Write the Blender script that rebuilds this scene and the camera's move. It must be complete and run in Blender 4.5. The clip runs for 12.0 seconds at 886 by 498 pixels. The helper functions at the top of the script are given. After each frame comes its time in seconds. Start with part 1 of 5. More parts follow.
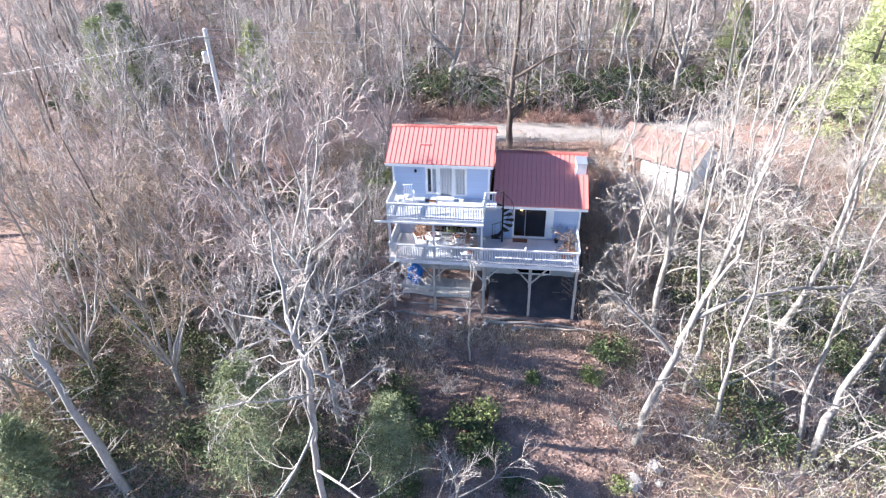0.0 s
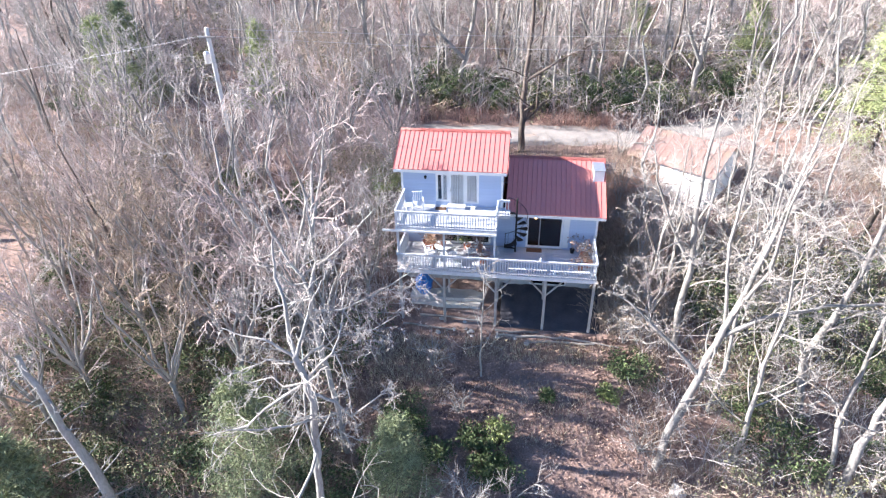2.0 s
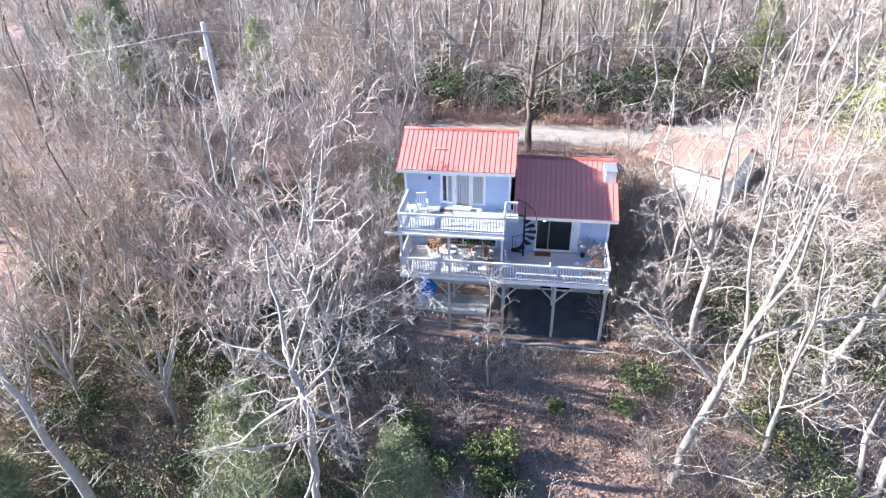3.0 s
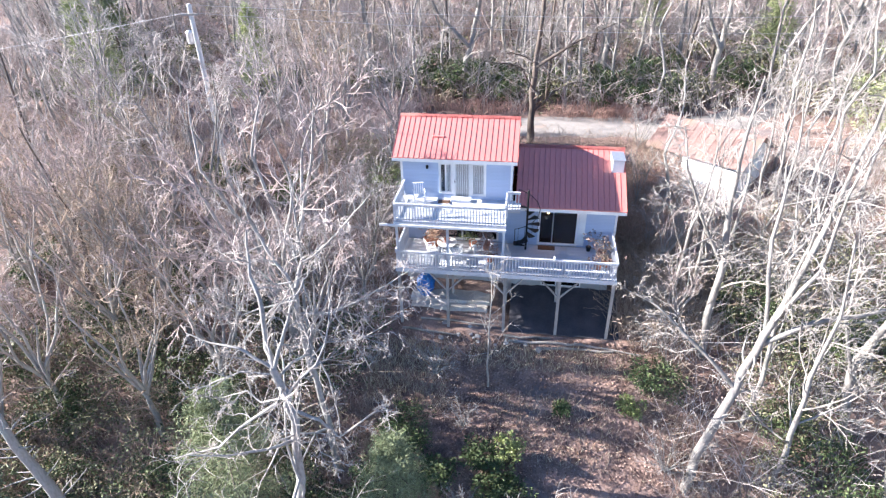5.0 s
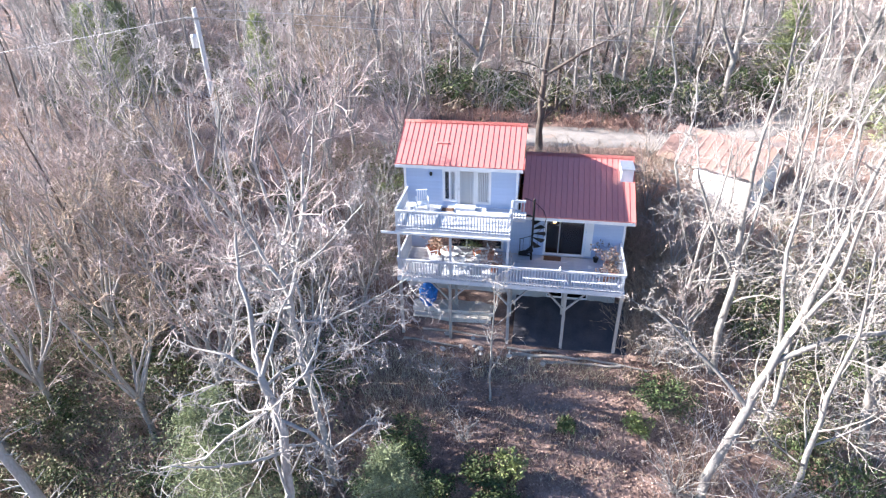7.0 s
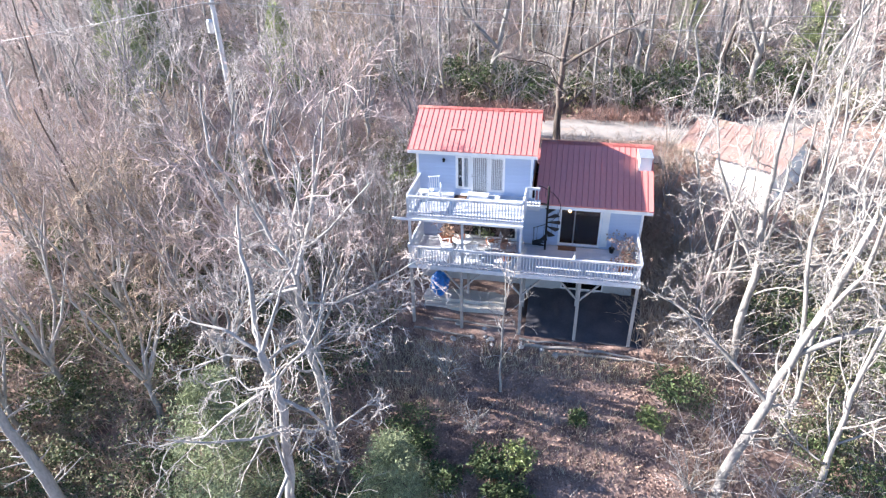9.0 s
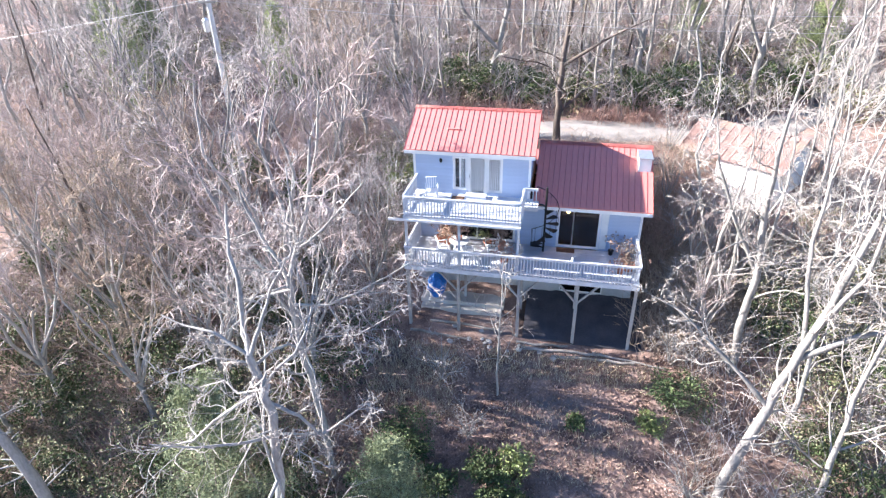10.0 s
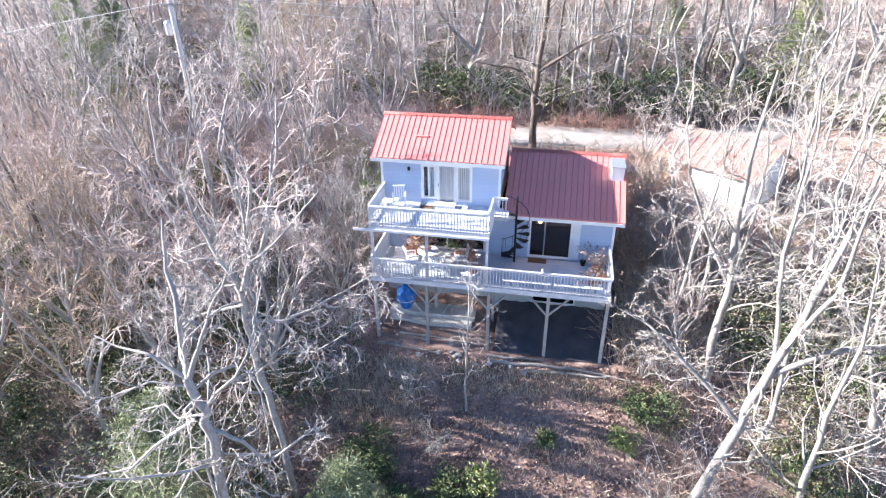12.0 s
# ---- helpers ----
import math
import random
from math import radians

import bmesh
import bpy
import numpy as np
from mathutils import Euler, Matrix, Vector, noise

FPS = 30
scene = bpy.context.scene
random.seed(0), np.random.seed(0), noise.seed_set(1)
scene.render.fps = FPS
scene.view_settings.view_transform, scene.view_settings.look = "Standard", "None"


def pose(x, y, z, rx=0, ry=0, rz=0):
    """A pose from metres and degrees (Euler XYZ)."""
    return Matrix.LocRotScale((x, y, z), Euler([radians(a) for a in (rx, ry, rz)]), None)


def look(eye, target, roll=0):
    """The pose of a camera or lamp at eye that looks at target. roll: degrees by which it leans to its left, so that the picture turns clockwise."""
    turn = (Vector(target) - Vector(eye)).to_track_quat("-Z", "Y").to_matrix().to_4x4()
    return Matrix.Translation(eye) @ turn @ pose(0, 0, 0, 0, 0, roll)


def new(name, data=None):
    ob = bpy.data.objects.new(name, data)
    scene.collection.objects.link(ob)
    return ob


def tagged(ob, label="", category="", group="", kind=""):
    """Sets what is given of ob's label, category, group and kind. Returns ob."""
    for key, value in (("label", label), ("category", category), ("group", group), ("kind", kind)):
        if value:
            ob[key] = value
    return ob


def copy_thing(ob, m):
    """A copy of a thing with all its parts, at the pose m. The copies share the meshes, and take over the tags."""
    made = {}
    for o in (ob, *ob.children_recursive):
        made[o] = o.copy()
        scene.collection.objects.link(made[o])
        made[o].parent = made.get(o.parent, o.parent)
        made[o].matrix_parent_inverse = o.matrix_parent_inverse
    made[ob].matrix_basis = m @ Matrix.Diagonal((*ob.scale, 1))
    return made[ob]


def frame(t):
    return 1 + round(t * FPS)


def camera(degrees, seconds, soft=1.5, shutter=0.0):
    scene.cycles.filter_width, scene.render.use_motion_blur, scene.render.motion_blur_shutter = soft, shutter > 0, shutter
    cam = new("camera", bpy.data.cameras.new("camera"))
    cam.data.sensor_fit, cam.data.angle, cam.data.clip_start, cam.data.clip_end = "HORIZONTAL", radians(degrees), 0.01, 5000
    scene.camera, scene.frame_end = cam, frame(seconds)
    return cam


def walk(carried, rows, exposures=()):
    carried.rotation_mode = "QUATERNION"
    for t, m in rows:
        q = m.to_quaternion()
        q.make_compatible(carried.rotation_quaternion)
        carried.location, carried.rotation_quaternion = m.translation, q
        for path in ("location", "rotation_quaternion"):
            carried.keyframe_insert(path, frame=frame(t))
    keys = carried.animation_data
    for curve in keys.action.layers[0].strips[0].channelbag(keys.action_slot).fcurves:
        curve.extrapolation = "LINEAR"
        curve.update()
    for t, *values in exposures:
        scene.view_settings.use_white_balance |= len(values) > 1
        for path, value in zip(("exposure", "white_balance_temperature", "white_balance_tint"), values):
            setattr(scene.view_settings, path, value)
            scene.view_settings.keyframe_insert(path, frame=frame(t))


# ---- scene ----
cam = camera(73.1, 12.0, soft=1.25)
PATH = [
    (0, (0.234, -30.502, 18.086), (-0.009, -28.821, 17.03), -1.4),
    (0.5, (0.119, -30.278, 18.042), (-0.126, -28.599, 16.984), -1.3),
    (1, (0.019, -29.956, 17.992), (-0.234, -28.278, 16.934), -1.3),
    (1.5, (-0.092, -29.52, 17.908), (-0.35, -27.842, 16.85), -1.4),
    (2, (-0.268, -29.003, 17.786), (-0.528, -27.325, 16.729), -1.4),
    (2.5, (-0.463, -28.439, 17.54), (-0.723, -26.761, 16.483), -1.4),
    (3, (-0.593, -27.851, 17.22), (-0.86, -26.172, 16.166), -1.4),
    (5, (-0.662, -26.669, 16.003), (-0.932, -24.988, 14.953), -1.4),
    (5.5, (-0.634, -26.482, 15.819), (-0.895, -24.8, 14.769), -1.2),
    (6, (-0.53, -26.312, 15.688), (-0.797, -24.63, 14.639), -1.1),
    (6.5, (-0.437, -26.188, 15.565), (-0.716, -24.491, 14.545), -1.2),
    (7, (-0.37, -26.112, 15.45), (-0.679, -24.414, 14.438), -1.2),
    (7.5, (-0.279, -26.069, 15.259), (-0.618, -24.377, 14.248), -1.4),
    (9.5, (0.084, -25.859, 14.487), (-0.296, -24.17, 13.485), -1.4),
    (10, (0.187, -25.643, 14.44), (-0.197, -23.954, 13.44), -1.4),
    (10.5, (0.321, -25.409, 14.359), (-0.056, -23.716, 13.364), -1.1),
    (11, (0.528, -25.108, 14.252), (0.169, -23.406, 13.264), -0.7),
    (11.5, (0.754, -24.815, 14.225), (0.41, -23.11, 13.239), -0.5),
    (12, (0.924, -24.621, 14.299), (0.576, -22.918, 13.309), -0.8),
]
walk(cam, [(t, look(eye, target, roll)) for t, eye, target, roll in PATH], [(0, 2.38, 6050, 13), (7.5, 2.38, 6050, 13), (12, 2.54, 6050, 13)])

# ---- light ----
SUN_TO = Vector((-4.83, -0.06, 2.32)).normalized()
sun = new("sun", bpy.data.lights.new("sun", "SUN"))
sun.data.energy, sun.data.angle, sun.data.color = 5.0, radians(0.6), (1.0, 0.93, 0.84)
sun.matrix_world = look((-40, -10, 40), Vector((-40, -10, 40)) - SUN_TO)
world = bpy.data.worlds.new("sky")
scene.world = world
world.use_nodes = True
sky = world.node_tree.nodes.new("ShaderNodeTexSky")
sky.sky_type, sky.sun_disc = "NISHITA", False
sky.sun_elevation, sky.sun_rotation = math.asin(SUN_TO.z), math.atan2(SUN_TO.x, SUN_TO.y)
sky.air_density, sky.dust_density, sky.ozone_density = 1.0, 0.3, 6.0
world.node_tree.links.new(sky.outputs[0], world.node_tree.nodes["Background"].inputs[0])
world.node_tree.nodes["Background"].inputs[1].default_value = 0.06


# ---- materials ----
def material(name, a, b, scale=6.0, rough=0.8, metal=0.0, bump=0.0, fine=40.0, stretch=(1, 1, 1), spot=None, piece=0.0, island=0.0, contrast=(0.35, 0.65), spec=0.3):
    """Two tones mixed by a coarse and a fine noise, an optional third tone in blotches, fine relief."""
    m = bpy.data.materials.new(name)
    m.use_nodes = True
    n, link = m.node_tree.nodes, m.node_tree.links.new
    bsdf = n["Principled BSDF"]
    co, mp = n.new("ShaderNodeTexCoord"), n.new("ShaderNodeMapping")
    mp.inputs["Scale"].default_value = stretch
    link(co.outputs["Object"], mp.inputs[0])
    big, small = n.new("ShaderNodeTexNoise"), n.new("ShaderNodeTexNoise")
    big.inputs["Scale"].default_value, big.inputs["Detail"].default_value = scale, 5
    small.inputs["Scale"].default_value, small.inputs["Detail"].default_value = fine, 3
    link(mp.outputs[0], big.inputs[0]), link(mp.outputs[0], small.inputs[0])
    mix = n.new("ShaderNodeMath")
    mix.operation = "MULTIPLY_ADD"
    link(small.outputs[0], mix.inputs[0])
    mix.inputs[1].default_value = 0.4
    half = n.new("ShaderNodeMath")
    half.operation = "MULTIPLY"
    half.inputs[1].default_value = 0.6
    link(big.outputs[0], half.inputs[0]), link(half.outputs[0], mix.inputs[2])
    ramp = n.new("ShaderNodeValToRGB")
    ramp.color_ramp.elements[0].position, ramp.color_ramp.elements[1].position = contrast
    ramp.color_ramp.elements[0].color, ramp.color_ramp.elements[1].color = (*a, 1), (*b, 1)
    link(mix.outputs[0], ramp.inputs[0])
    out = ramp.outputs[0]
    if spot:
        third, step, blend = n.new("ShaderNodeTexNoise"), n.new("ShaderNodeValToRGB"), n.new("ShaderNodeMixRGB")
        third.inputs["Scale"].default_value, third.inputs["Detail"].default_value = spot[1], 6
        link(mp.outputs[0], third.inputs[0])
        step.color_ramp.elements[0].position, step.color_ramp.elements[1].position = spot[2], spot[2] + 0.12
        link(third.outputs[0], step.inputs[0]), link(step.outputs[0], blend.inputs[0])
        link(out, blend.inputs[1])
        blend.inputs[2].default_value = (*spot[0], 1)
        out = blend.outputs[0]
    if piece or island:
        src = n.new("ShaderNodeObjectInfo") if piece else n.new("ShaderNodeNewGeometry")
        val, hsv = n.new("ShaderNodeMapRange"), n.new("ShaderNodeHueSaturation")
        k = piece or island
        val.inputs[3].default_value, val.inputs[4].default_value = 1 - k, 1 + k
        link(src.outputs["Random" if piece else "Random Per Island"], val.inputs[0])
        link(val.outputs[0], hsv.inputs["Value"]), link(out, hsv.inputs["Color"])
        out = hsv.outputs[0]
    link(out, bsdf.inputs["Base Color"])
    bsdf.inputs["Roughness"].default_value, bsdf.inputs["Metallic"].default_value = rough, metal
    bsdf.inputs["Specular IOR Level"].default_value = spec
    if bump:
        bp = n.new("ShaderNodeBump")
        bp.inputs["Strength"].default_value, bp.inputs["Distance"].default_value = bump, 0.02
        link(mix.outputs[0], bp.inputs["Height"]), link(bp.outputs[0], bsdf.inputs["Normal"])
    return m


def glass(name, tint=(0.95, 0.96, 0.96)):
    m = bpy.data.materials.new(name)
    m.use_nodes = True
    b = m.node_tree.nodes["Principled BSDF"]
    b.inputs["Base Color"].default_value = (*tint, 1)
    b.inputs["Roughness"].default_value = 0.05
    b.inputs["Transmission Weight"].default_value = 0.96
    b.inputs["Specular IOR Level"].default_value = 0.5
    return m


def glow(name, colour, power):
    m = bpy.data.materials.new(name)
    m.use_nodes = True
    b = m.node_tree.nodes["Principled BSDF"]
    b.inputs["Emission Color"].default_value, b.inputs["Emission Strength"].default_value = (*colour, 1), power
    return m


LITTER = material("leaf_litter", (0.11, 0.07, 0.058), (0.36, 0.245, 0.20), 1.1, 0.95, bump=0.8, fine=14, spot=((0.20, 0.16, 0.15), 0.35, 0.56))
LEAF = material("dry_leaf", (0.18, 0.115, 0.095), (0.38, 0.27, 0.22), 3, 0.9, island=0.45)
RUSSET = material("russet_leaf", (0.27, 0.165, 0.115), (0.44, 0.30, 0.22), 3, 0.9, island=0.35)
GRAVEL = material("gravel_road", (0.20, 0.18, 0.165), (0.33, 0.30, 0.275), 1.2, 0.95, bump=0.4, fine=30, spot=((0.36, 0.24, 0.18), 0.6, 0.58))
SIDING = material("painted_siding", (0.39, 0.47, 0.62), (0.47, 0.55, 0.70), 1.5, 0.6, fine=25, stretch=(0.5, 1, 3), bump=0.05, piece=0.03)
TRIM = material("white_trim", (0.74, 0.74, 0.74), (0.84, 0.84, 0.83), 3, 0.55, fine=30)
RAIL = material("white_rail_paint", (0.50, 0.52, 0.56), (0.66, 0.67, 0.70), 4, 0.6, fine=22, spot=((0.50, 0.48, 0.46), 3, 0.66), piece=0.06)
DECK = material("deck_paint", (0.44, 0.46, 0.50), (0.58, 0.59, 0.63), 1.4, 0.6, fine=18, stretch=(0.3, 1, 1), spot=((0.46, 0.45, 0.45), 1.3, 0.6), piece=0.06)
POST = material("weathered_post", (0.30, 0.28, 0.265), (0.48, 0.45, 0.42), 5, 0.85, fine=40, stretch=(1, 1, 0.2), bump=0.3, piece=0.08)
UNDER = material("deck_joist", (0.22, 0.18, 0.15), (0.34, 0.29, 0.25), 4, 0.85, fine=30, bump=0.2)
# The pale blotches of ROOF paint in the sun's sheen and reflected streaks.
ROOF = material("red_metal_roof", (0.51, 0.155, 0.135), (0.60, 0.225, 0.185), 0.5, 0.5, fine=8, stretch=(1, 0.3, 1), spot=((0.66, 0.36, 0.29), 0.5, 0.5), piece=0.05, spec=1.0)
SEAM = material("roof_seam", (0.34, 0.09, 0.08), (0.42, 0.12, 0.10), 2, 0.4, fine=20, spec=0.5)
DARKWOOD = material("dark_stained_wood", (0.05, 0.03, 0.022), (0.11, 0.065, 0.045), 5, 0.7, fine=40, stretch=(1, 1, 0.2), bump=0.2)
BLOCK = material("foundation_block", (0.42, 0.42, 0.42), (0.56, 0.56, 0.55), 1.5, 0.9, fine=24, bump=0.3)
CONCRETE = material("concrete_slab", (0.44, 0.41, 0.37), (0.62, 0.59, 0.54), 1.4, 0.9, fine=20, bump=0.3, spot=((0.33, 0.29, 0.25), 0.9, 0.6))
# Near-black: shade painted on the bank under the deck, plastic on the woodpile.
SLATE = material("bank_shade_and_sheet", (0.045, 0.045, 0.055), (0.085, 0.08, 0.09), 1.4, 0.8, fine=18, bump=0.3)
IRON = material("black_iron", (0.016, 0.016, 0.018), (0.04, 0.038, 0.038), 8, 0.5, metal=0.6, fine=50)
GLASS = glass("window_glass")
CURTAIN = material("white_blind", (0.70, 0.71, 0.73), (0.80, 0.81, 0.82), 8, 0.8, fine=20, piece=0.06)
PLASTIC = material("white_plastic", (0.76, 0.76, 0.76), (0.85, 0.85, 0.85), 4, 0.4, fine=20, spec=0.5)
BLUE = material("blue_tarp", (0.012, 0.10, 0.42), (0.03, 0.22, 0.62), 3, 0.45, fine=10, bump=0.6, spec=0.5)
# Indoor darkness put into the colour of floors and partitions.
ROOM = material("room_shade", (0.02, 0.017, 0.016), (0.04, 0.033, 0.03), 2, 0.9)
# Brown wall tone with the shade under the balcony mixed in.
BROWN = material("shaded_brown_wall", (0.09, 0.055, 0.04), (0.16, 0.10, 0.075), 2, 0.85, fine=20, stretch=(6, 1, 0.4))
TERRA = material("terracotta", (0.36, 0.14, 0.08), (0.46, 0.21, 0.13), 6, 0.8)
REDCLOTH = material("red_fabric", (0.48, 0.10, 0.06), (0.60, 0.18, 0.10), 8, 0.85)
SILVER = material("galvanised_steel", (0.55, 0.56, 0.58), (0.70, 0.71, 0.72), 8, 0.35, metal=0.8)
MAT = material("brown_doormat", (0.09, 0.05, 0.035), (0.15, 0.09, 0.06), 9, 0.95, fine=80, bump=0.4)
STONE = material("field_stone", (0.28, 0.27, 0.26), (0.46, 0.44, 0.42), 4, 0.9, fine=24, bump=0.5, piece=0.2)
BARK_PALE = material("pale_bark", (0.19, 0.172, 0.155), (0.345, 0.32, 0.295), 1.6, 0.85, fine=14, stretch=(1, 1, 0.5), bump=0.6, spot=((0.17, 0.165, 0.145), 1.9, 0.53))
BARK_GREY = material("grey_bark", (0.22, 0.205, 0.19), (0.40, 0.38, 0.355), 1.6, 0.9, fine=16, stretch=(1, 1, 0.4), bump=0.5, spot=((0.34, 0.37, 0.33), 1.0, 0.57))
BARK_DARK = material("dark_bark", (0.07, 0.055, 0.045), (0.16, 0.13, 0.11), 2, 0.95, fine=18, stretch=(1, 1, 0.3), bump=0.6)
TWIG_PALE = material("pale_twigs", (0.29, 0.26, 0.235), (0.43, 0.39, 0.355), 2, 0.85, island=0.2)
TWIG_GREY = material("grey_twigs", (0.33, 0.295, 0.275), (0.56, 0.505, 0.475), 2, 0.9, island=0.25)
TWIG_MAUVE = material("mauve_twigs", (0.31, 0.25, 0.235), (0.52, 0.43, 0.40), 2, 0.9, island=0.25)
BRUSH = material("dry_brush", (0.24, 0.18, 0.135), (0.46, 0.37, 0.29), 1.5, 0.95, island=0.35)
BRUSH_RED = material("reddish_brush", (0.34, 0.21, 0.17), (0.50, 0.35, 0.29), 1.5, 0.95, island=0.3)
LAUREL = material("evergreen_leaf", (0.04, 0.062, 0.027), (0.115, 0.145, 0.06), 2, 0.6, island=0.45, spec=0.2)
# Lighter, yellower copy of LAUREL with sunlight put into the leaf colour.
LAUREL_LIT = material("sunlit_yellow_green_leaf", (0.12, 0.155, 0.045), (0.26, 0.285, 0.105), 2, 0.5, island=0.4, spec=0.5)
NEEDLE = material("pine_needle", (0.13, 0.155, 0.075), (0.29, 0.32, 0.18), 1.5, 0.7, island=0.35)
# Sunny copy of NEEDLE: the light on the pines is in the colour.
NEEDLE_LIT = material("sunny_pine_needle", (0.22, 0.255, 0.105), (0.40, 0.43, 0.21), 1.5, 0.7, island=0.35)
OLIVE = material("dull_olive_leaf", (0.085, 0.088, 0.045), (0.25, 0.235, 0.135), 1.2, 0.65, island=0.5, spec=0.2)
FADED = material("faded_red_sheet", (0.36, 0.225, 0.195), (0.48, 0.345, 0.305), 0.8, 0.75, fine=10, spot=((0.43, 0.32, 0.25), 0.55, 0.52))
GRASS = material("dead_grass", (0.40, 0.33, 0.22), (0.58, 0.50, 0.36), 2, 0.95, island=0.3)


# ---- helpers of this scene ----
def mesh_object(name, bm, mat, parent=None):
    me = bpy.data.meshes.new(name)
    bm.to_mesh(me)
    bm.free()
    me.materials.append(mat)
    ob = new(name, me)
    if parent:
        ob.parent = parent
    return ob


def part(name, bm, mat, parent, label=""):
    return tagged(mesh_object(name, bm, mat, parent), label)


def thing(name, label, category, at=(0, 0, 0), turn=0, group="", kind=""):
    e = new(name)
    e.empty_display_size = 0.2
    e.matrix_world = pose(*at, 0, 0, turn)
    return tagged(e, label, category, group, kind)


def box(bm, x0, x1, y0, y1, z0, z1, bevel=0.0):
    made = bmesh.ops.create_cube(bm, size=1, matrix=Matrix.LocRotScale(((x0 + x1) / 2, (y0 + y1) / 2, (z0 + z1) / 2), None, (abs(x1 - x0), abs(y1 - y0), abs(z1 - z0))))
    if bevel:
        edges = list({e for v in made["verts"] for e in v.link_edges})
        bmesh.ops.bevel(bm, geom=edges, offset=bevel, segments=1, affect="EDGES")
    return bm


def boxes(*rows, bevel=0.0):
    bm = bmesh.new()
    for r in rows:
        box(bm, *r, bevel=bevel)
    return bm


def beam(bm, a, b, w, h=None, sides=4):
    """A straight bar from a to b, square (4) or round."""
    a, b = Vector(a), Vector(b)
    turn = (b - a).to_track_quat("Z", "Y").to_matrix().to_4x4()
    h = h or w
    k = 0.7071 if sides == 4 else 0.5
    spin = Matrix.Rotation(radians(45), 4, "Z") if sides == 4 else Matrix.Identity(4)
    bmesh.ops.create_cone(bm, cap_ends=True, segments=sides, radius1=k, radius2=k, depth=1,
                          matrix=Matrix.Translation((a + b) / 2) @ turn @ Matrix.Diagonal((w, h, (b - a).length, 1)) @ spin)
    return bm


def lathe(bm, profile, at=(0, 0, 0), sides=14):
    rings = []
    for r, z in profile:
        rings.append([bm.verts.new((at[0] + r * math.cos(2 * math.pi * i / sides), at[1] + r * math.sin(2 * math.pi * i / sides), at[2] + z)) for i in range(sides)])
    for p, q in zip(rings, rings[1:]):
        for i in range(sides):
            bm.faces.new((p[i], p[(i + 1) % sides], q[(i + 1) % sides], q[i]))
    bm.faces.new(rings[0][::-1]), bm.faces.new(rings[-1])
    return bm


def quad_mesh(name, verts, quads, mat, parent=None, smooth=False):
    """A mesh from arrays of vertices and four-cornered faces."""
    verts, quads = np.asarray(verts, np.float32), np.asarray(quads, np.int32)
    me = bpy.data.meshes.new(name)
    me.vertices.add(len(verts)), me.loops.add(quads.size), me.polygons.add(len(quads))
    me.vertices.foreach_set("co", verts.ravel())
    me.loops.foreach_set("vertex_index", quads.ravel())
    me.polygons.foreach_set("loop_start", np.arange(0, quads.size, 4, dtype=np.int32))
    me.polygons.foreach_set("use_smooth", np.full(len(quads), smooth))
    me.update(calc_edges=True)
    me.materials.append(mat)
    ob = new(name, me)
    if parent:
        ob.parent = parent
    return ob


# ---- ground ----
PROFILE_Y = (-900, -120, -60, -40, -14, -6, -3, 2, 8, 25, 60, 150, 900)
PROFILE_Z = (-150, -46, -28, -19.5, -8.3, -4.7, -3.5, -1.9, 0.3, 0.4, 3.0, 14, 60)


def ground_z(x, y):
    z = np.interp(y, PROFILE_Y, PROFILE_Z)
    z = z + 0.35 * np.sin(0.21 * x + 0.6) * np.cos(0.17 * y) * np.clip((np.abs(x + 1.5) - 7) / 8, 0, 1) + 0.06 * np.sin(1.3 * x) * np.sin(1.1 * y + 0.4)
    pad = np.clip(np.minimum(np.minimum(x + 1.8, 4.6 - x), np.minimum(y + 3.6, 9 - y)) / 0.5, 0, 1)
    return z * (1 - pad) + np.minimum(z, -3.55) * pad


def ground_at(x, y):
    return float(ground_z(np.float64(x), np.float64(y)))


def build_ground():
    near_x, near_y = np.arange(-60, 60.1, 0.6), np.arange(-45, 75.1, 0.6)
    xs = np.concatenate((np.linspace(-900, -65, 20), near_x, np.linspace(65, 900, 20)))
    ys = np.concatenate((np.linspace(-900, -50, 18), near_y, np.linspace(80, 900, 22)))
    gx, gy = np.meshgrid(xs, ys)
    gz = ground_z(gx, gy)
    near = (np.abs(gx) < 60) & (gy > -45) & (gy < 75)
    gz = gz + np.where(near, np.random.RandomState(3).uniform(-0.05, 0.05, gx.shape), 0)
    idx = np.arange(gx.size).reshape(gx.shape)
    quads = np.stack((idx[:-1, :-1], idx[:-1, 1:], idx[1:, 1:], idx[1:, :-1]), -1).reshape(-1, 4)
    ob = quad_mesh("ground", np.stack((gx, gy, gz), -1).reshape(-1, 3), quads, LITTER, smooth=True)
    return tagged(ob, "sloping woodland ground covered in brown leaf litter", "ground", kind="structure")


build_ground()


def lane_y(x):
    """The lane's middle line: it bends away into the woods at both ends."""
    return 16.2 + 0.5 * math.sin(x * 0.2) + 0.06 * max(0, x - 8) ** 2 + 0.1 * max(0, -11 - x) ** 2


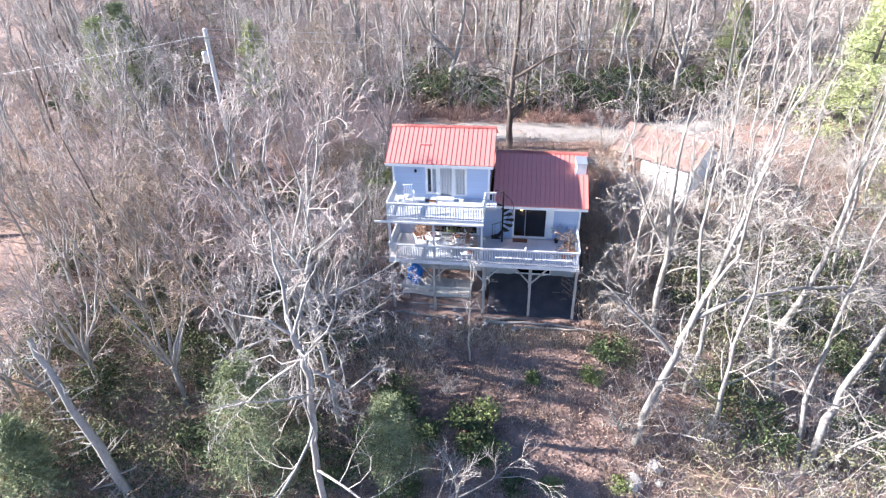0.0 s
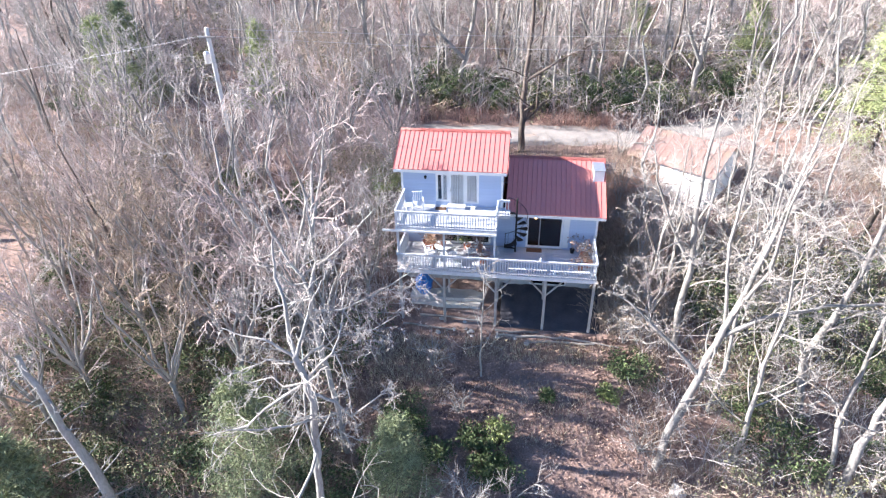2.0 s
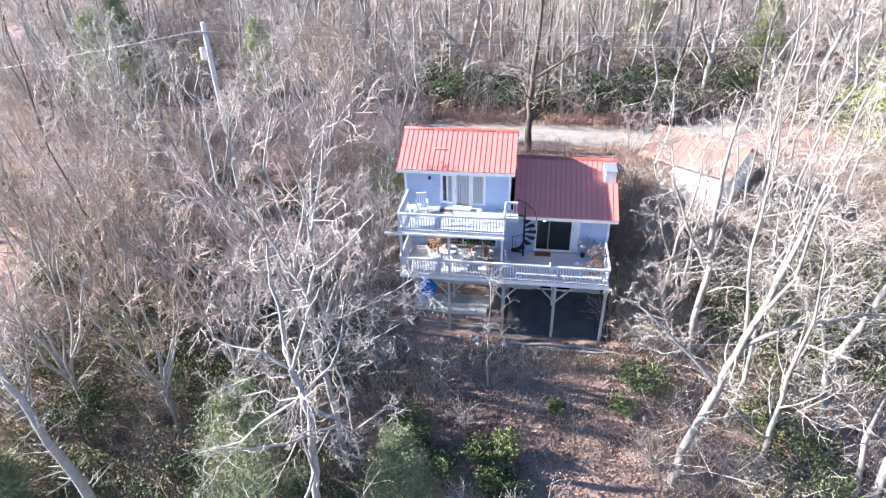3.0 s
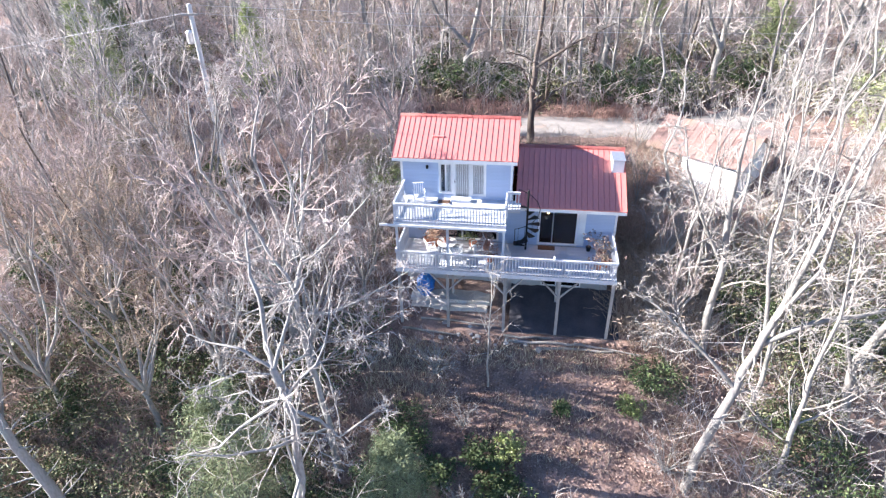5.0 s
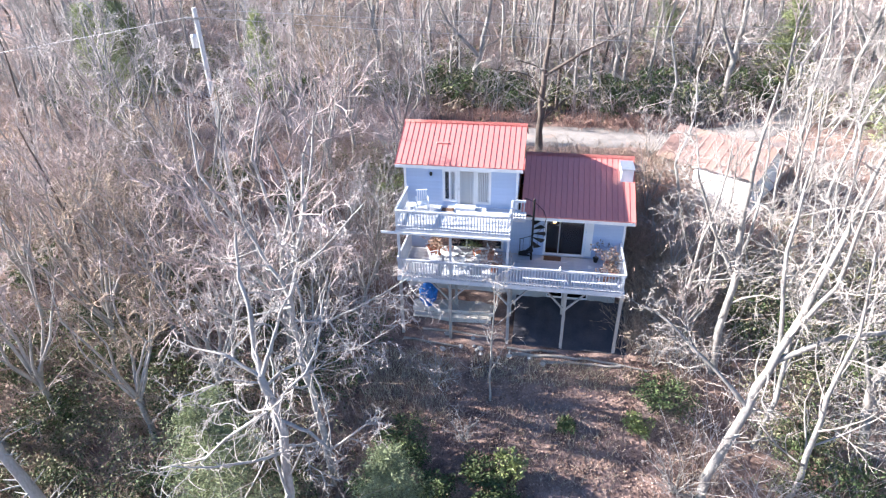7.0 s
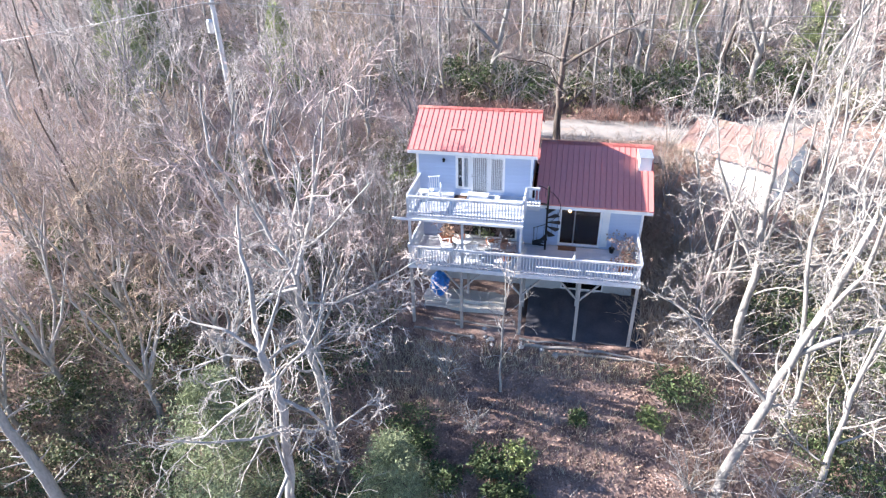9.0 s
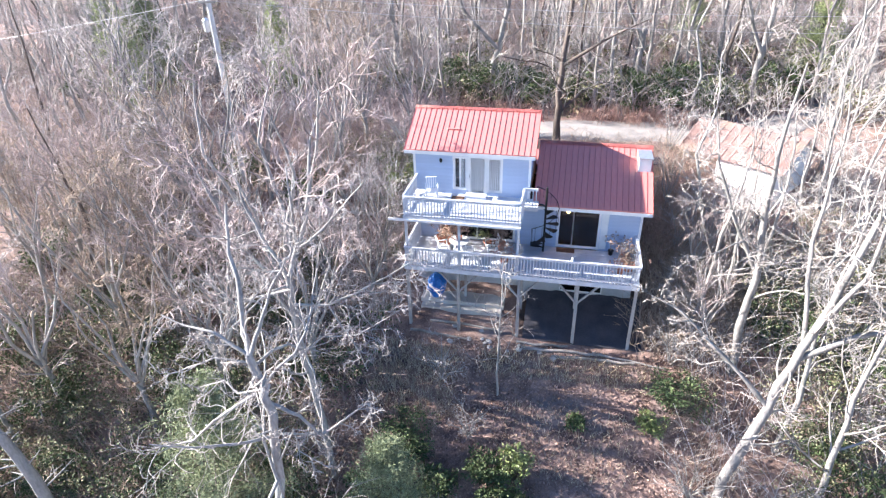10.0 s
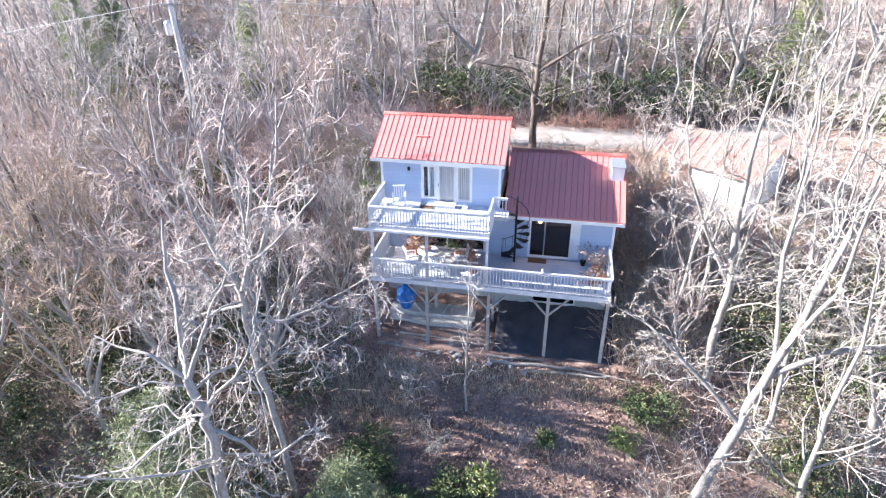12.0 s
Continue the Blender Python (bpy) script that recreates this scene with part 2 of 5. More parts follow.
def build_road():
    """The gravel lane behind the house: a low slab that follows the ground."""
    cx = np.linspace(-12.5, 22, 70)
    cy = np.array([lane_y(x) for x in cx])
    vs, qs = [], []
    offs = (-2.1, -1.9, -0.7, 0.7, 1.9, 2.1)
    for i in range(70):
        for j, o in enumerate(offs):
            y = cy[i] + o + 0.15 * math.sin(cx[i] * 1.7 + o)
            vs.append((cx[i], y, ground_at(cx[i], y) + (-0.1 if j in (0, 5) else 0.07)))
    for i in range(69):
        for j in range(5):
            a = i * 6 + j
            qs.append((a, a + 6, a + 7, a + 1))
    q = np.array(qs)[:, ::-1]
    return tagged(quad_mesh("road", vs, q, GRAVEL, smooth=True), "pale gravel lane running behind the house", "road", kind="structure")


build_road()

# ---- the house ----
GLASS_DARK = glass("dark_pane", (0.04, 0.045, 0.05))
# The pane's low tint deepens the painted darkness of the rooms.
GLASS_TINT = glass("dark_room_pane", (0.16, 0.17, 0.20))
LX0, LX1 = -6.95, 3.75      # main block
UX1 = -1.45                 # right end of the upper storey
BACK = 6.0
DECK_Z, UDECK_Z = 0.0, 2.42
EAVE_U, EAVE_L = (-0.5, 4.71), (-0.45, 2.31)
RIDGE_U, RIDGE_L = (2.1, 5.97), (3.0, 4.19)
BACK_U = 2 * RIDGE_U[0]

house = thing("house", "two-storey pale siding house with red metal roofs", "house")


def solid_wall(name, x0, x1, y0, y1, z0, z1, mat=SIDING, label=""):
    return part(name, boxes((x0, x1, y0, y1, z0, z1)), mat, house, label)


def front_wall(name, x0, x1, z0, z1, holes, label):
    """A front wall 0.16 thick with openings (x0, x1, z0, z1), clad in lapped boards."""
    bm = bmesh.new()
    xs = sorted({x0, x1, *[h[0] for h in holes], *[h[1] for h in holes]})
    for a, b in zip(xs, xs[1:]):
        cuts = sorted((h[2], h[3]) for h in holes if h[0] <= a and h[1] >= b)
        z = z0
        for c, d in cuts:
            if c > z + 1e-4:
                box(bm, a, b, 0.02, 0.16, z, c)
            z = d
        if z1 > z + 1e-4:
            box(bm, a, b, 0.02, 0.16, z, z1)
    wall = part(name, bm, SIDING, house, label)
    step, cache = 0.19, {}
    z = z0
    while z < z1 - 0.02:
        top = min(z + step, z1)
        spans = [(x0, x1)]
        for hx0, hx1, hz0, hz1 in holes:
            if hz0 < top - 0.03 and hz1 > z + 0.03:
                spans = [s for a, b in spans for s in ((a, min(b, hx0 - 0.07)), (max(a, hx1 + 0.07), b)) if s[1] > s[0] + 0.04]
        for a, b in spans:
            key = (round(b - a, 3), round(top - z, 3))
            if key not in cache:
                w, h = key
                me = bpy.data.meshes.new("board")
                me.from_pydata([(0, 0.0, h), (w, 0.0, h), (w, -0.028, 0), (0, -0.028, 0), (0, 0.019, 0), (w, 0.019, 0), (0, 0.019, h), (w, 0.019, h)], [],
                               [(3, 2, 1, 0), (4, 5, 2, 3), (0, 1, 7, 6), (3, 0, 6, 4), (2, 5, 7, 1)])
                me.materials.append(SIDING)
                cache[key] = me
            ob = new("board", cache[key])
            ob.parent, ob.location = wall, (a, 0, z)
        z += step
    return wall


SLIDER = (0.0, 1.87, 0.06, 2.03)
SIDE_PANEL = (1.93, 2.26, 0.06, 2.03)
UWIN, UDOOR, UWIN2 = (-5.0, -4.42, 2.70, 4.24), (-4.27, -3.52, 2.46, 4.30), (-3.40, -2.79, 2.64, 4.27)
LDOOR = (-5.7, -2.1, 0.08, 2.06)
front_wall("lower_front_wall", LX0, LX1, -0.05, 2.30, [SLIDER, LDOOR], "pale painted lap siding")
front_wall("upper_front_wall", LX0, UX1, 2.36, 4.66, [UWIN, UDOOR, UWIN2], "pale painted lap siding")
solid_wall("lower_side_wall", LX0, LX0 + 0.16, 0.16, BACK, -0.05, 2.36)
solid_wall("lower_side_wall", LX1 - 0.16, LX1, 0.16, BACK, -0.05, 2.36)
solid_wall("back_wall", LX0 + 0.16, LX1 - 0.16, BACK - 0.16, BACK, -0.05, 2.36)


def gable(name, x0, x1, y0, y1, z0, ridge, eave_z):
    bm = bmesh.new()
    pts = [(y0, z0), (y1, z0), (y1, eave_z), (ridge[0], ridge[1] - 0.1), (y0, eave_z)]
    rings = [[bm.verts.new((x, y, z)) for y, z in pts] for x in (x0, x1)]
    bm.faces.new(rings[0][::-1]), bm.faces.new(rings[1])
    for i in range(5):
        j = (i + 1) % 5
        bm.faces.new((rings[0][i], rings[0][j], rings[1][j], rings[1][i]))
    bmesh.ops.recalc_face_normals(bm, faces=bm.faces)
    return part(name, bm, SIDING, house)


gable("upper_gable_wall", LX0, LX0 + 0.16, 0.16, BACK_U - 0.1, 2.36, RIDGE_U, 4.84)
gable("upper_gable_wall", UX1 - 0.16, UX1, 0.16, BACK_U - 0.1, 2.36, RIDGE_U, 4.84)
gable("lower_gable_wall", LX1 - 0.155, LX1 - 0.005, 0.16, BACK, 2.36, (RIDGE_L[0], RIDGE_L[1]), 2.36)
solid_wall("upper_back_wall", LX0 + 0.16, UX1 - 0.16, BACK_U - 0.26, BACK_U - 0.1, 2.36, 4.66)
# Floors and partitions added in near-black so the rooms read as unlit.
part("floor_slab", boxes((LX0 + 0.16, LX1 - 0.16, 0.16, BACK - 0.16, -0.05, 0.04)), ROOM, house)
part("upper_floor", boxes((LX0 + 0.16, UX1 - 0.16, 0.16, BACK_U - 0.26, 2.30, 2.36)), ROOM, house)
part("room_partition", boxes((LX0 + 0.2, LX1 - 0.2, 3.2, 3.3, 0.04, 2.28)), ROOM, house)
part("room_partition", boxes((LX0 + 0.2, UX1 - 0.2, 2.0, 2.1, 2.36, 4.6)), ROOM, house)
part("corner_board", boxes((LX1 - 0.09, LX1 + 0.02, -0.035, 0.06, -0.05, 2.30)), TRIM, house)
part("corner_board", boxes((UX1 - 0.09, UX1 + 0.02, -0.035, 0.06, 2.36, 4.66)), TRIM, house)
part("corner_board", boxes((LX0 - 0.02, LX0 + 0.09, -0.035, 0.06, -0.05, 4.66)), TRIM, house)
part("foundation_wall", boxes((LX0, LX1, 0.02, 0.25, -3.6, -0.05), (LX0, LX0 + 0.25, 0.25, BACK, -3.6, -0.05), (LX1 - 0.25, LX1, 0.25, BACK, -3.6, -0.05)), BLOCK, house, "pale painted block foundation")


def metal_roof(x0, x1, eave, ridge, back, pitch, label):
    """Two slopes of ribbed sheet with a raised seam every pitch metres, a ridge cap, fascias and rakes."""
    roof = part("roof", boxes((x0 + 0.01, x1 - 0.01, ridge[0] - 0.02, ridge[0] + 0.02, ridge[1] - 0.14, ridge[1] - 0.06)), UNDER, house, label)
    n = round((x1 - x0) / pitch)
    w = (x1 - x0) / n
    for side, (ey, ez) in ((0, eave), (1, back)):
        run = math.hypot(ridge[0] - ey, ridge[1] - ez)
        ang = math.atan2(ridge[1] - ez, abs(ridge[0] - ey))
        sheet = bpy.data.meshes.new("roof_panel")
        sheet.from_pydata([(0, 0, 0), (w, 0, 0), (w, run, 0), (0, run, 0), (0, 0, -0.06), (w, 0, -0.06), (w, run, -0.06), (0, run, -0.06)], [],
                          [(0, 1, 2, 3), (7, 6, 5, 4), (0, 4, 5, 1), (1, 5, 6, 2), (3, 2, 6, 7), (0, 3, 7, 4)])
        sheet.materials.append(ROOF)
        seam = bpy.data.meshes.new("seam")
        seam.from_pydata([(-0.013, 0, 0), (0.013, 0, 0), (0.007, 0, 0.02), (-0.007, 0, 0.02), (-0.013, run, 0), (0.013, run, 0), (0.007, run, 0.02), (-0.007, run, 0.02)], [],
                         [(0, 1, 2, 3), (1, 5, 6, 2), (2, 6, 7, 3), (3, 7, 4, 0), (5, 4, 7, 6)])
        seam.materials.append(SEAM)
        for i in range(n + 1):
            for name, me, off in (("roof_panel", sheet, 0), ("seam", seam, 0)):
                if name == "roof_panel" and i == n:
                    continue
                ob = new(name, me)
                ob.parent = roof
                if side == 0:
                    ob.matrix_basis = Matrix.Translation((x0 + i * w, ey, ez)) @ Matrix.Rotation(ang, 4, "X")
                else:
                    ob.matrix_basis = Matrix.Translation((x1 - i * w, ey, ez)) @ Matrix.Rotation(math.pi, 4, "Z") @ Matrix.Rotation(ang, 4, "X")
    cap = bmesh.new()
    sl = (ridge[1] - eave[1]) / (ridge[0] - eave[0])
    v = [[cap.verts.new((x, ridge[0] + d, ridge[1] + 0.045 - abs(d) * sl)) for d in (-0.16, 0, 0.16)] for x in (x0 - 0.02, x1 + 0.02)]
    for j in (0, 1):
        cap.faces.new((v[0][j], v[1][j], v[1][j + 1], v[0][j + 1]))
    bmesh.ops.solidify(cap, geom=cap.faces[:], thickness=0.02)
    part("ridge_cap", cap, ROOF, roof)
    part("fascia", boxes((x0, x1, eave[0] - 0.012, eave[0] + 0.02, eave[1] - 0.2, eave[1] - 0.055)), TRIM, roof, "white eave fascia")
    part("soffit", boxes((x0, x1, eave[0] + 0.02, 0.02, eave[1] - 0.2, eave[1] - 0.17)), TRIM, roof)
    for x in (x0, x1):
        for ey, ez in (eave, back):
            bm = bmesh.new()
            beam(bm, (x, ey, ez - 0.11), (x, ridge[0], ridge[1] - 0.11), 0.03, 0.11)
            part("rake_board", bm, ROOF, roof)
    return roof


metal_roof(-7.263, -1.232, EAVE_U, RIDGE_U, (2 * RIDGE_U[0] - EAVE_U[0], EAVE_U[1]), 0.262, "sunlit red ribbed metal roof of the upper storey")
metal_roof(-1.225, 4.09, EAVE_L, RIDGE_L, (2 * RIDGE_L[0] - EAVE_L[0], EAVE_L[1]), 0.262, "dark red ribbed metal roof, partly shaded")
part("lower_roof_left", boxes((-7.1, -1.24, 4.15, 6.4, 2.36, 2.5)), ROOF, house)


def opening(name, hole, panes, label="", pane=None):
    """A framed window or glazed door that fills a hole; panes: (x0, x1) fractions, with a blind behind where true."""
    x0, x1, z0, z1 = hole
    w = part(name, boxes((x0 - 0.07, x0, -0.045, 0.1, z0 - 0.05, z1 + 0.07), (x1, x1 + 0.07, -0.045, 0.1, z0 - 0.05, z1 + 0.07),
                         (x0, x1, -0.045, 0.1, z1, z1 + 0.07), (x0, x1, -0.055, 0.1, z0 - 0.05, z0)), TRIM, house, label)
    for a, b, blind in panes:
        pa, pb = x0 + (x1 - x0) * a, x0 + (x1 - x0) * b
        f = 0.045
        part("sash", boxes((pa, pa + f, 0.0, 0.05, z0, z1), (pb - f, pb, 0.0, 0.05, z0, z1), (pa + f, pb - f, 0.0, 0.05, z1 - f, z1), (pa + f, pb - f, 0.0, 0.05, z0, z0 + f)), TRIM, w)
        g = part("pane", boxes((pa + f, pb - f, 0.02, 0.028, z0 + f, z1 - f)), pane or GLASS, w)
        g.visible_shadow = False
        if blind:
            k = max(3, round((pb - pa - 2 * f) / 0.09))
            for i in range(k):
                s = (pb - pa - 2 * f) / k
                part("slat", boxes((pa + f + i * s + 0.008, pa + f + (i + 1) * s - 0.008, 0.06, 0.07, z0 + f, z1 - f)), CURTAIN, w)
    return w


opening("sliding_door", SLIDER, [(0, 0.37, False), (0.35, 1, False)], label="white-framed sliding glass door, dark inside", pane=GLASS_TINT)
opening("window", UWIN, [(0, 0.48, False), (0.48, 1, True)], label="narrow white window with half-drawn blind")
ud = opening("glazed_door", UDOOR, [(0, 1, True)], label="white glazed door with vertical blinds")
part("handle", boxes((-4.285, -4.265, -0.05, 0.0, 3.28, 3.42)), IRON, ud)
opening("window", UWIN2, [(0, 1, True)], label="tall white window with vertical blinds")
# Added panel that darkens the area under the balcony; no curtain known.
part("shade_panel", boxes((-5.7, -2.1, 0.17, 0.19, 0.1, 2.05)), BROWN, house, "added dark brown panel standing in for the shaded wall")
opening("sliding_door", LDOOR, [(0, 0.5, False), (0.5, 1, False)], label="wide glass door under the upper deck", pane=GLASS_TINT)
part("side_panel", boxes((1.95, 2.27, -0.034, -0.029, 0.06, 2.05), (1.95, 1.98, -0.05, -0.034, 0.06, 2.05), (2.24, 2.27, -0.05, -0.034, 0.06, 2.05)), TRIM, house, "white panel beside the sliding door")
part("wall_light", lathe(bmesh.new(), [(0.03, 0), (0.06, 0.03), (0.075, 0.14), (0.03, 0.2)], (-5.62, -0.09, 3.98)), IRON, house, "small dark wall lamp")
part("room_lamp", lathe(bmesh.new(), [(0.03, 0), (0.07, 0.03), (0.09, 0.09), (0.05, 0.14)], (0.42, 0.42, 1.58)), glow("warm_bulb", (1.0, 0.55, 0.16), 16), house, "glowing ceiling lamp behind the glass")
part("roof_vent", boxes((-5.45, -4.85, 0.70, 0.84, 5.28, 5.375), bevel=0.01), ROOF, house, "low red roof vent")
for wx0, wx1 in ((0.35, 1.05), (1.2, 2.3)):
    part("basement_window", boxes((wx0, wx1, -0.03, 0.018, -2.45, -1.85)), GLASS_DARK, house, "dark basement window")
    part("basement_frame", boxes((wx0 - 0.06, wx0, -0.05, 0.018, -2.51, -1.79), (wx1, wx1 + 0.06, -0.05, 0.018, -2.51, -1.79), (wx0, wx1, -0.05, 0.018, -2.51, -2.45), (wx0, wx1, -0.05, 0.018, -1.85, -1.79)), TRIM, house)
chase = part("chimney", boxes((3.42, 3.98, 1.6, 2.7, 2.6, 4.06)), TRIM, house, "white boxed chimney on the roof")
part("chimney_cap", boxes((3.38, 4.02, 1.56, 2.74, 4.06, 4.10)), SILVER, chase)


# ---- decks ----
def railing(parent, a, b, z, height, gap=0.135, posts=True):
    """Posts at the ends, top and bottom rails and square balusters between a and b (x, y)."""
    a, b = Vector((*a, 0)), Vector((*b, 0))
    length = (b - a).length
    d = (b - a) / length
    turn = math.atan2(d.y, d.x)
    rail = part("railing", boxes((0, length, -0.045, 0.045, height - 0.04, height), (0, length, -0.02, 0.02, height - 0.13, height - 0.04), bevel=0.006), RAIL, parent)
    part("bottom_rail", boxes((0, length, -0.02, 0.02, 0.08, 0.16), bevel=0.006), RAIL, rail)
    rail.matrix_basis = Matrix.Translation((a.x, a.y, z)) @ Matrix.Rotation(turn, 4, "Z")
    me = bpy.data.meshes.new("baluster")
    bm = boxes((-0.019, 0.019, -0.06, -0.022, -0.02, height - 0.05))
    bm.to_mesh(me), bm.free()
    me.materials.append(RAIL)
    n = max(1, round(length / gap))
    for i in range(n):
        ob = new("baluster", me)
        ob.parent, ob.location = rail, ((i + 0.5) * length / n, 0, 0)
    return rail


def deck(name, x0, x1, y0, y1, z, label, plank=0.14):
    d = thing(name, label, "deck")
    me = bpy.data.meshes.new("plank")
    bm = boxes((x0, x1, 0.004, plank - 0.004, z - 0.035, z))
    bm.to_mesh(me), bm.free()
    me.materials.append(DECK)
    n = int((y1 - y0) / plank)
    for i in range(n):
        ob = new("plank", me)
        ob.parent, ob.location = d, (0, y0 + i * plank, 0)
    part("rim_board", boxes((x0 - 0.02, x1 + 0.02, y0 - 0.04, y0, z - 0.22, z - 0.005)), RAIL, d, "white rim board")
    for x in (x0, x1):
        part("side_rim", boxes((x - 0.02, x + 0.02, y0, y1, z - 0.22, z - 0.036)), RAIL, d)
    k = int((x1 - x0) / 0.6)
    for i in range(1, k):
        x = x0 + i * (x1 - x0) / k
        part("joist", boxes((x - 0.02, x + 0.02, y0, y1, z - 0.21, z - 0.036)), UNDER, d)
    return d


FRONT, UFRONT = -2.96, -2.69
lower = deck("lower_deck", -6.8, 3.66, FRONT, -0.03, DECK_Z, "pale painted wooden deck on tall posts")
railing(lower, (-6.8, FRONT + 0.02), (3.64, FRONT + 0.02), DECK_Z, 0.96)
railing(lower, (3.62, -0.06), (3.62, FRONT + 0.1), DECK_Z, 0.96)
railing(lower, (-6.78, FRONT + 0.1), (-6.78, -0.06), DECK_Z, 0.96)
upper = deck("upper_deck", -6.82, -1.6, UFRONT, -0.03, UDECK_Z, "sunlit white wooden balcony deck")
railing(upper, (-6.8, UFRONT + 0.02), (-1.62, UFRONT + 0.02), UDECK_Z, 0.94)
railing(upper, (-6.8, -0.06), (-6.8, UFRONT + 0.1), UDECK_Z, 0.94)
railing(upper, (-1.62, UFRONT + 0.1), (-1.62, -0.98), UDECK_Z, 0.94)
railing(upper, (-1.58, -0.95), (-1.0, -0.95), UDECK_Z, 0.94, gap=0.16)
part("landing", boxes((-1.58, -0.98, -0.96, -0.05, UDECK_Z - 0.2, UDECK_Z)), DECK, upper)
part("beam", boxes((-7.52, -1.56, UFRONT - 0.1, UFRONT - 0.04, UDECK_Z - 0.25, UDECK_Z - 0.14)), TRIM, upper, "long white beam that overhangs the deck's end")
for x in (-6.74, -4.3, -1.66):
    part("post", boxes((x - 0.055, x + 0.055, UFRONT + 0.02, UFRONT + 0.13, 0.0, UDECK_Z - 0.22), bevel=0.006), RAIL, upper, "white painted post")
for x in (-6.7, -4.3, -1.5, 1.09, 3.58):
    g = ground_at(x, FRONT + 0.12)
    p = part("post", boxes((x - 0.07, x + 0.07, FRONT + 0.03, FRONT + 0.17, g - 0.2, -0.22), bevel=0.008), POST, lower, "weathered grey timber post")
    if -6 < x < 3:
        for s in (-1, 1):
            bm = bmesh.new()
            beam(bm, (x + s * 0.05, FRONT + 0.1, -1.22), (x + s * 0.92, FRONT + 0.1, -0.22), 0.09, 0.07)
            part("brace", bm, POST, p)
for y in (-0.95, -1.95):
    part("girder", boxes((-6.7, 3.6, y - 0.04, y + 0.04, -0.4, -0.22)), UNDER, lower)
for x in (-4.3, -1.5, 1.09):
    part("inner_post", boxes((x - 0.06, x + 0.06, -1.01, -0.89, -3.6, -0.4)), POST, lower)


def spiral_stair():
    """A black iron spiral stair from the lower deck up to the landing."""
    s = thing("spiral_staircase", "black iron spiral staircase between the two decks", "staircase", (-0.62, -0.62, 0))
    part("column", lathe(bmesh.new(), [(0.05, 0), (0.05, 3.3), (0.02, 3.34)], sides=10), IRON, s)
    n = 11
    me = bpy.data.meshes.new("tread")
    bm = bmesh.new()
    a = radians(17)
    pts = [(0.04, -0.02), (0.62 * math.cos(a), -0.62 * math.sin(a)), (0.64, 0), (0.62 * math.cos(a), 0.62 * math.sin(a)), (0.04, 0.02)]
    low, top = [bm.verts.new((x, y, -0.03)) for x, y in pts], [bm.verts.new((x, y, 0.0)) for x, y in pts]
    bm.faces.new(low[::-1]), bm.faces.new(top)
    for i in range(5):
        j = (i + 1) % 5
        bm.faces.new((low[i], low[j], top[j], top[i]))
    bm.to_mesh(me), bm.free()
    me.materials.append(IRON)
    line = []
    for i in range(n):
        ang = radians(-200 + 340 * i / (n - 1))
        z = UDECK_Z * (i + 1) / (n + 0.3)
        ob = new("tread", me)
        ob.parent, ob.matrix_basis = s, Matrix.Translation((0, 0, z)) @ Matrix.Rotation(ang, 4, "Z")
        x, y = 0.6 * math.cos(ang), 0.6 * math.sin(ang)
        bm = bmesh.new()
        beam(bm, (x, y, z), (x, y, z + 0.8), 0.02, sides=6)
        part("spindle", bm, IRON, s)
        line.append((x, y, z + 0.8))
    bm = bmesh.new()
    for p, q in zip(line, line[1:]):
        beam(bm, p, q, 0.032, sides=6)
    part("handrail", bm, IRON, s)


spiral_stair()


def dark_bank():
    """The bank under the deck: an added surface with folds, deep shade put into its colour."""
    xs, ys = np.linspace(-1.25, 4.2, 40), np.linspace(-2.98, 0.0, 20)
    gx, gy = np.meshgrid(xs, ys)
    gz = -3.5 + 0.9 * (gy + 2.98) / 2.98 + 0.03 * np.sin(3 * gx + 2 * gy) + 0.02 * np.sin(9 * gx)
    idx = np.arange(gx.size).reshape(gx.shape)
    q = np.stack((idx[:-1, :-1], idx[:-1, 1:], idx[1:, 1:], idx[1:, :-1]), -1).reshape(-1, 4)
    ob = quad_mesh("shaded_bank", np.stack((gx, gy, gz), -1).reshape(-1, 3), q, SLATE, smooth=True)
    tagged(ob, "dark bank under the deck, its shade put into the colour", "sheeting")


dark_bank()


# ---- plants: growth ----
def tubes(lines, sides):
    """Tapered tubes along polylines [(points k x 3, radii k)]; returns vertices and quads."""
    groups = {}
    for p, r in lines:
        groups.setdefault(len(p), []).append((p, r))
    vs, qs, base = [], [], 0
    ang = np.arange(sides) * 2 * np.pi / sides
    for k, rows in groups.items():
        p = np.array([a for a, _ in rows], float)
        r = np.array([b for _, b in rows], float)
        d = np.gradient(p, axis=1)
        d /= np.linalg.norm(d, axis=2, keepdims=True) + 1e-9
        mean = np.abs(d.mean(axis=1, keepdims=True)[..., 2:3])
        ref = np.where(mean > 0.6, np.array((0.96, 0.28, 0)), np.array((0.1, 0.1, 0.99))) * np.ones_like(d)
        u = np.cross(d, ref)
        u /= np.linalg.norm(u, axis=2, keepdims=True) + 1e-9
        w = np.cross(d, u)
        v = p[:, :, None] + r[:, :, None, None] * (np.cos(ang)[None, None, :, None] * u[:, :, None] + np.sin(ang)[None, None, :, None] * w[:, :, None])
        n = len(rows)
        idx = base + np.arange(n * k * sides).reshape(n, k, sides)
        nxt = np.roll(idx, -1, axis=2)
        qs.append(np.stack((idx[:, :-1], idx[:, 1:], nxt[:, 1:], nxt[:, :-1]), -1).reshape(-1, 4))
        vs.append(v.reshape(-1, 3))
        base += n * k * sides
    return np.concatenate(vs), np.concatenate(qs)


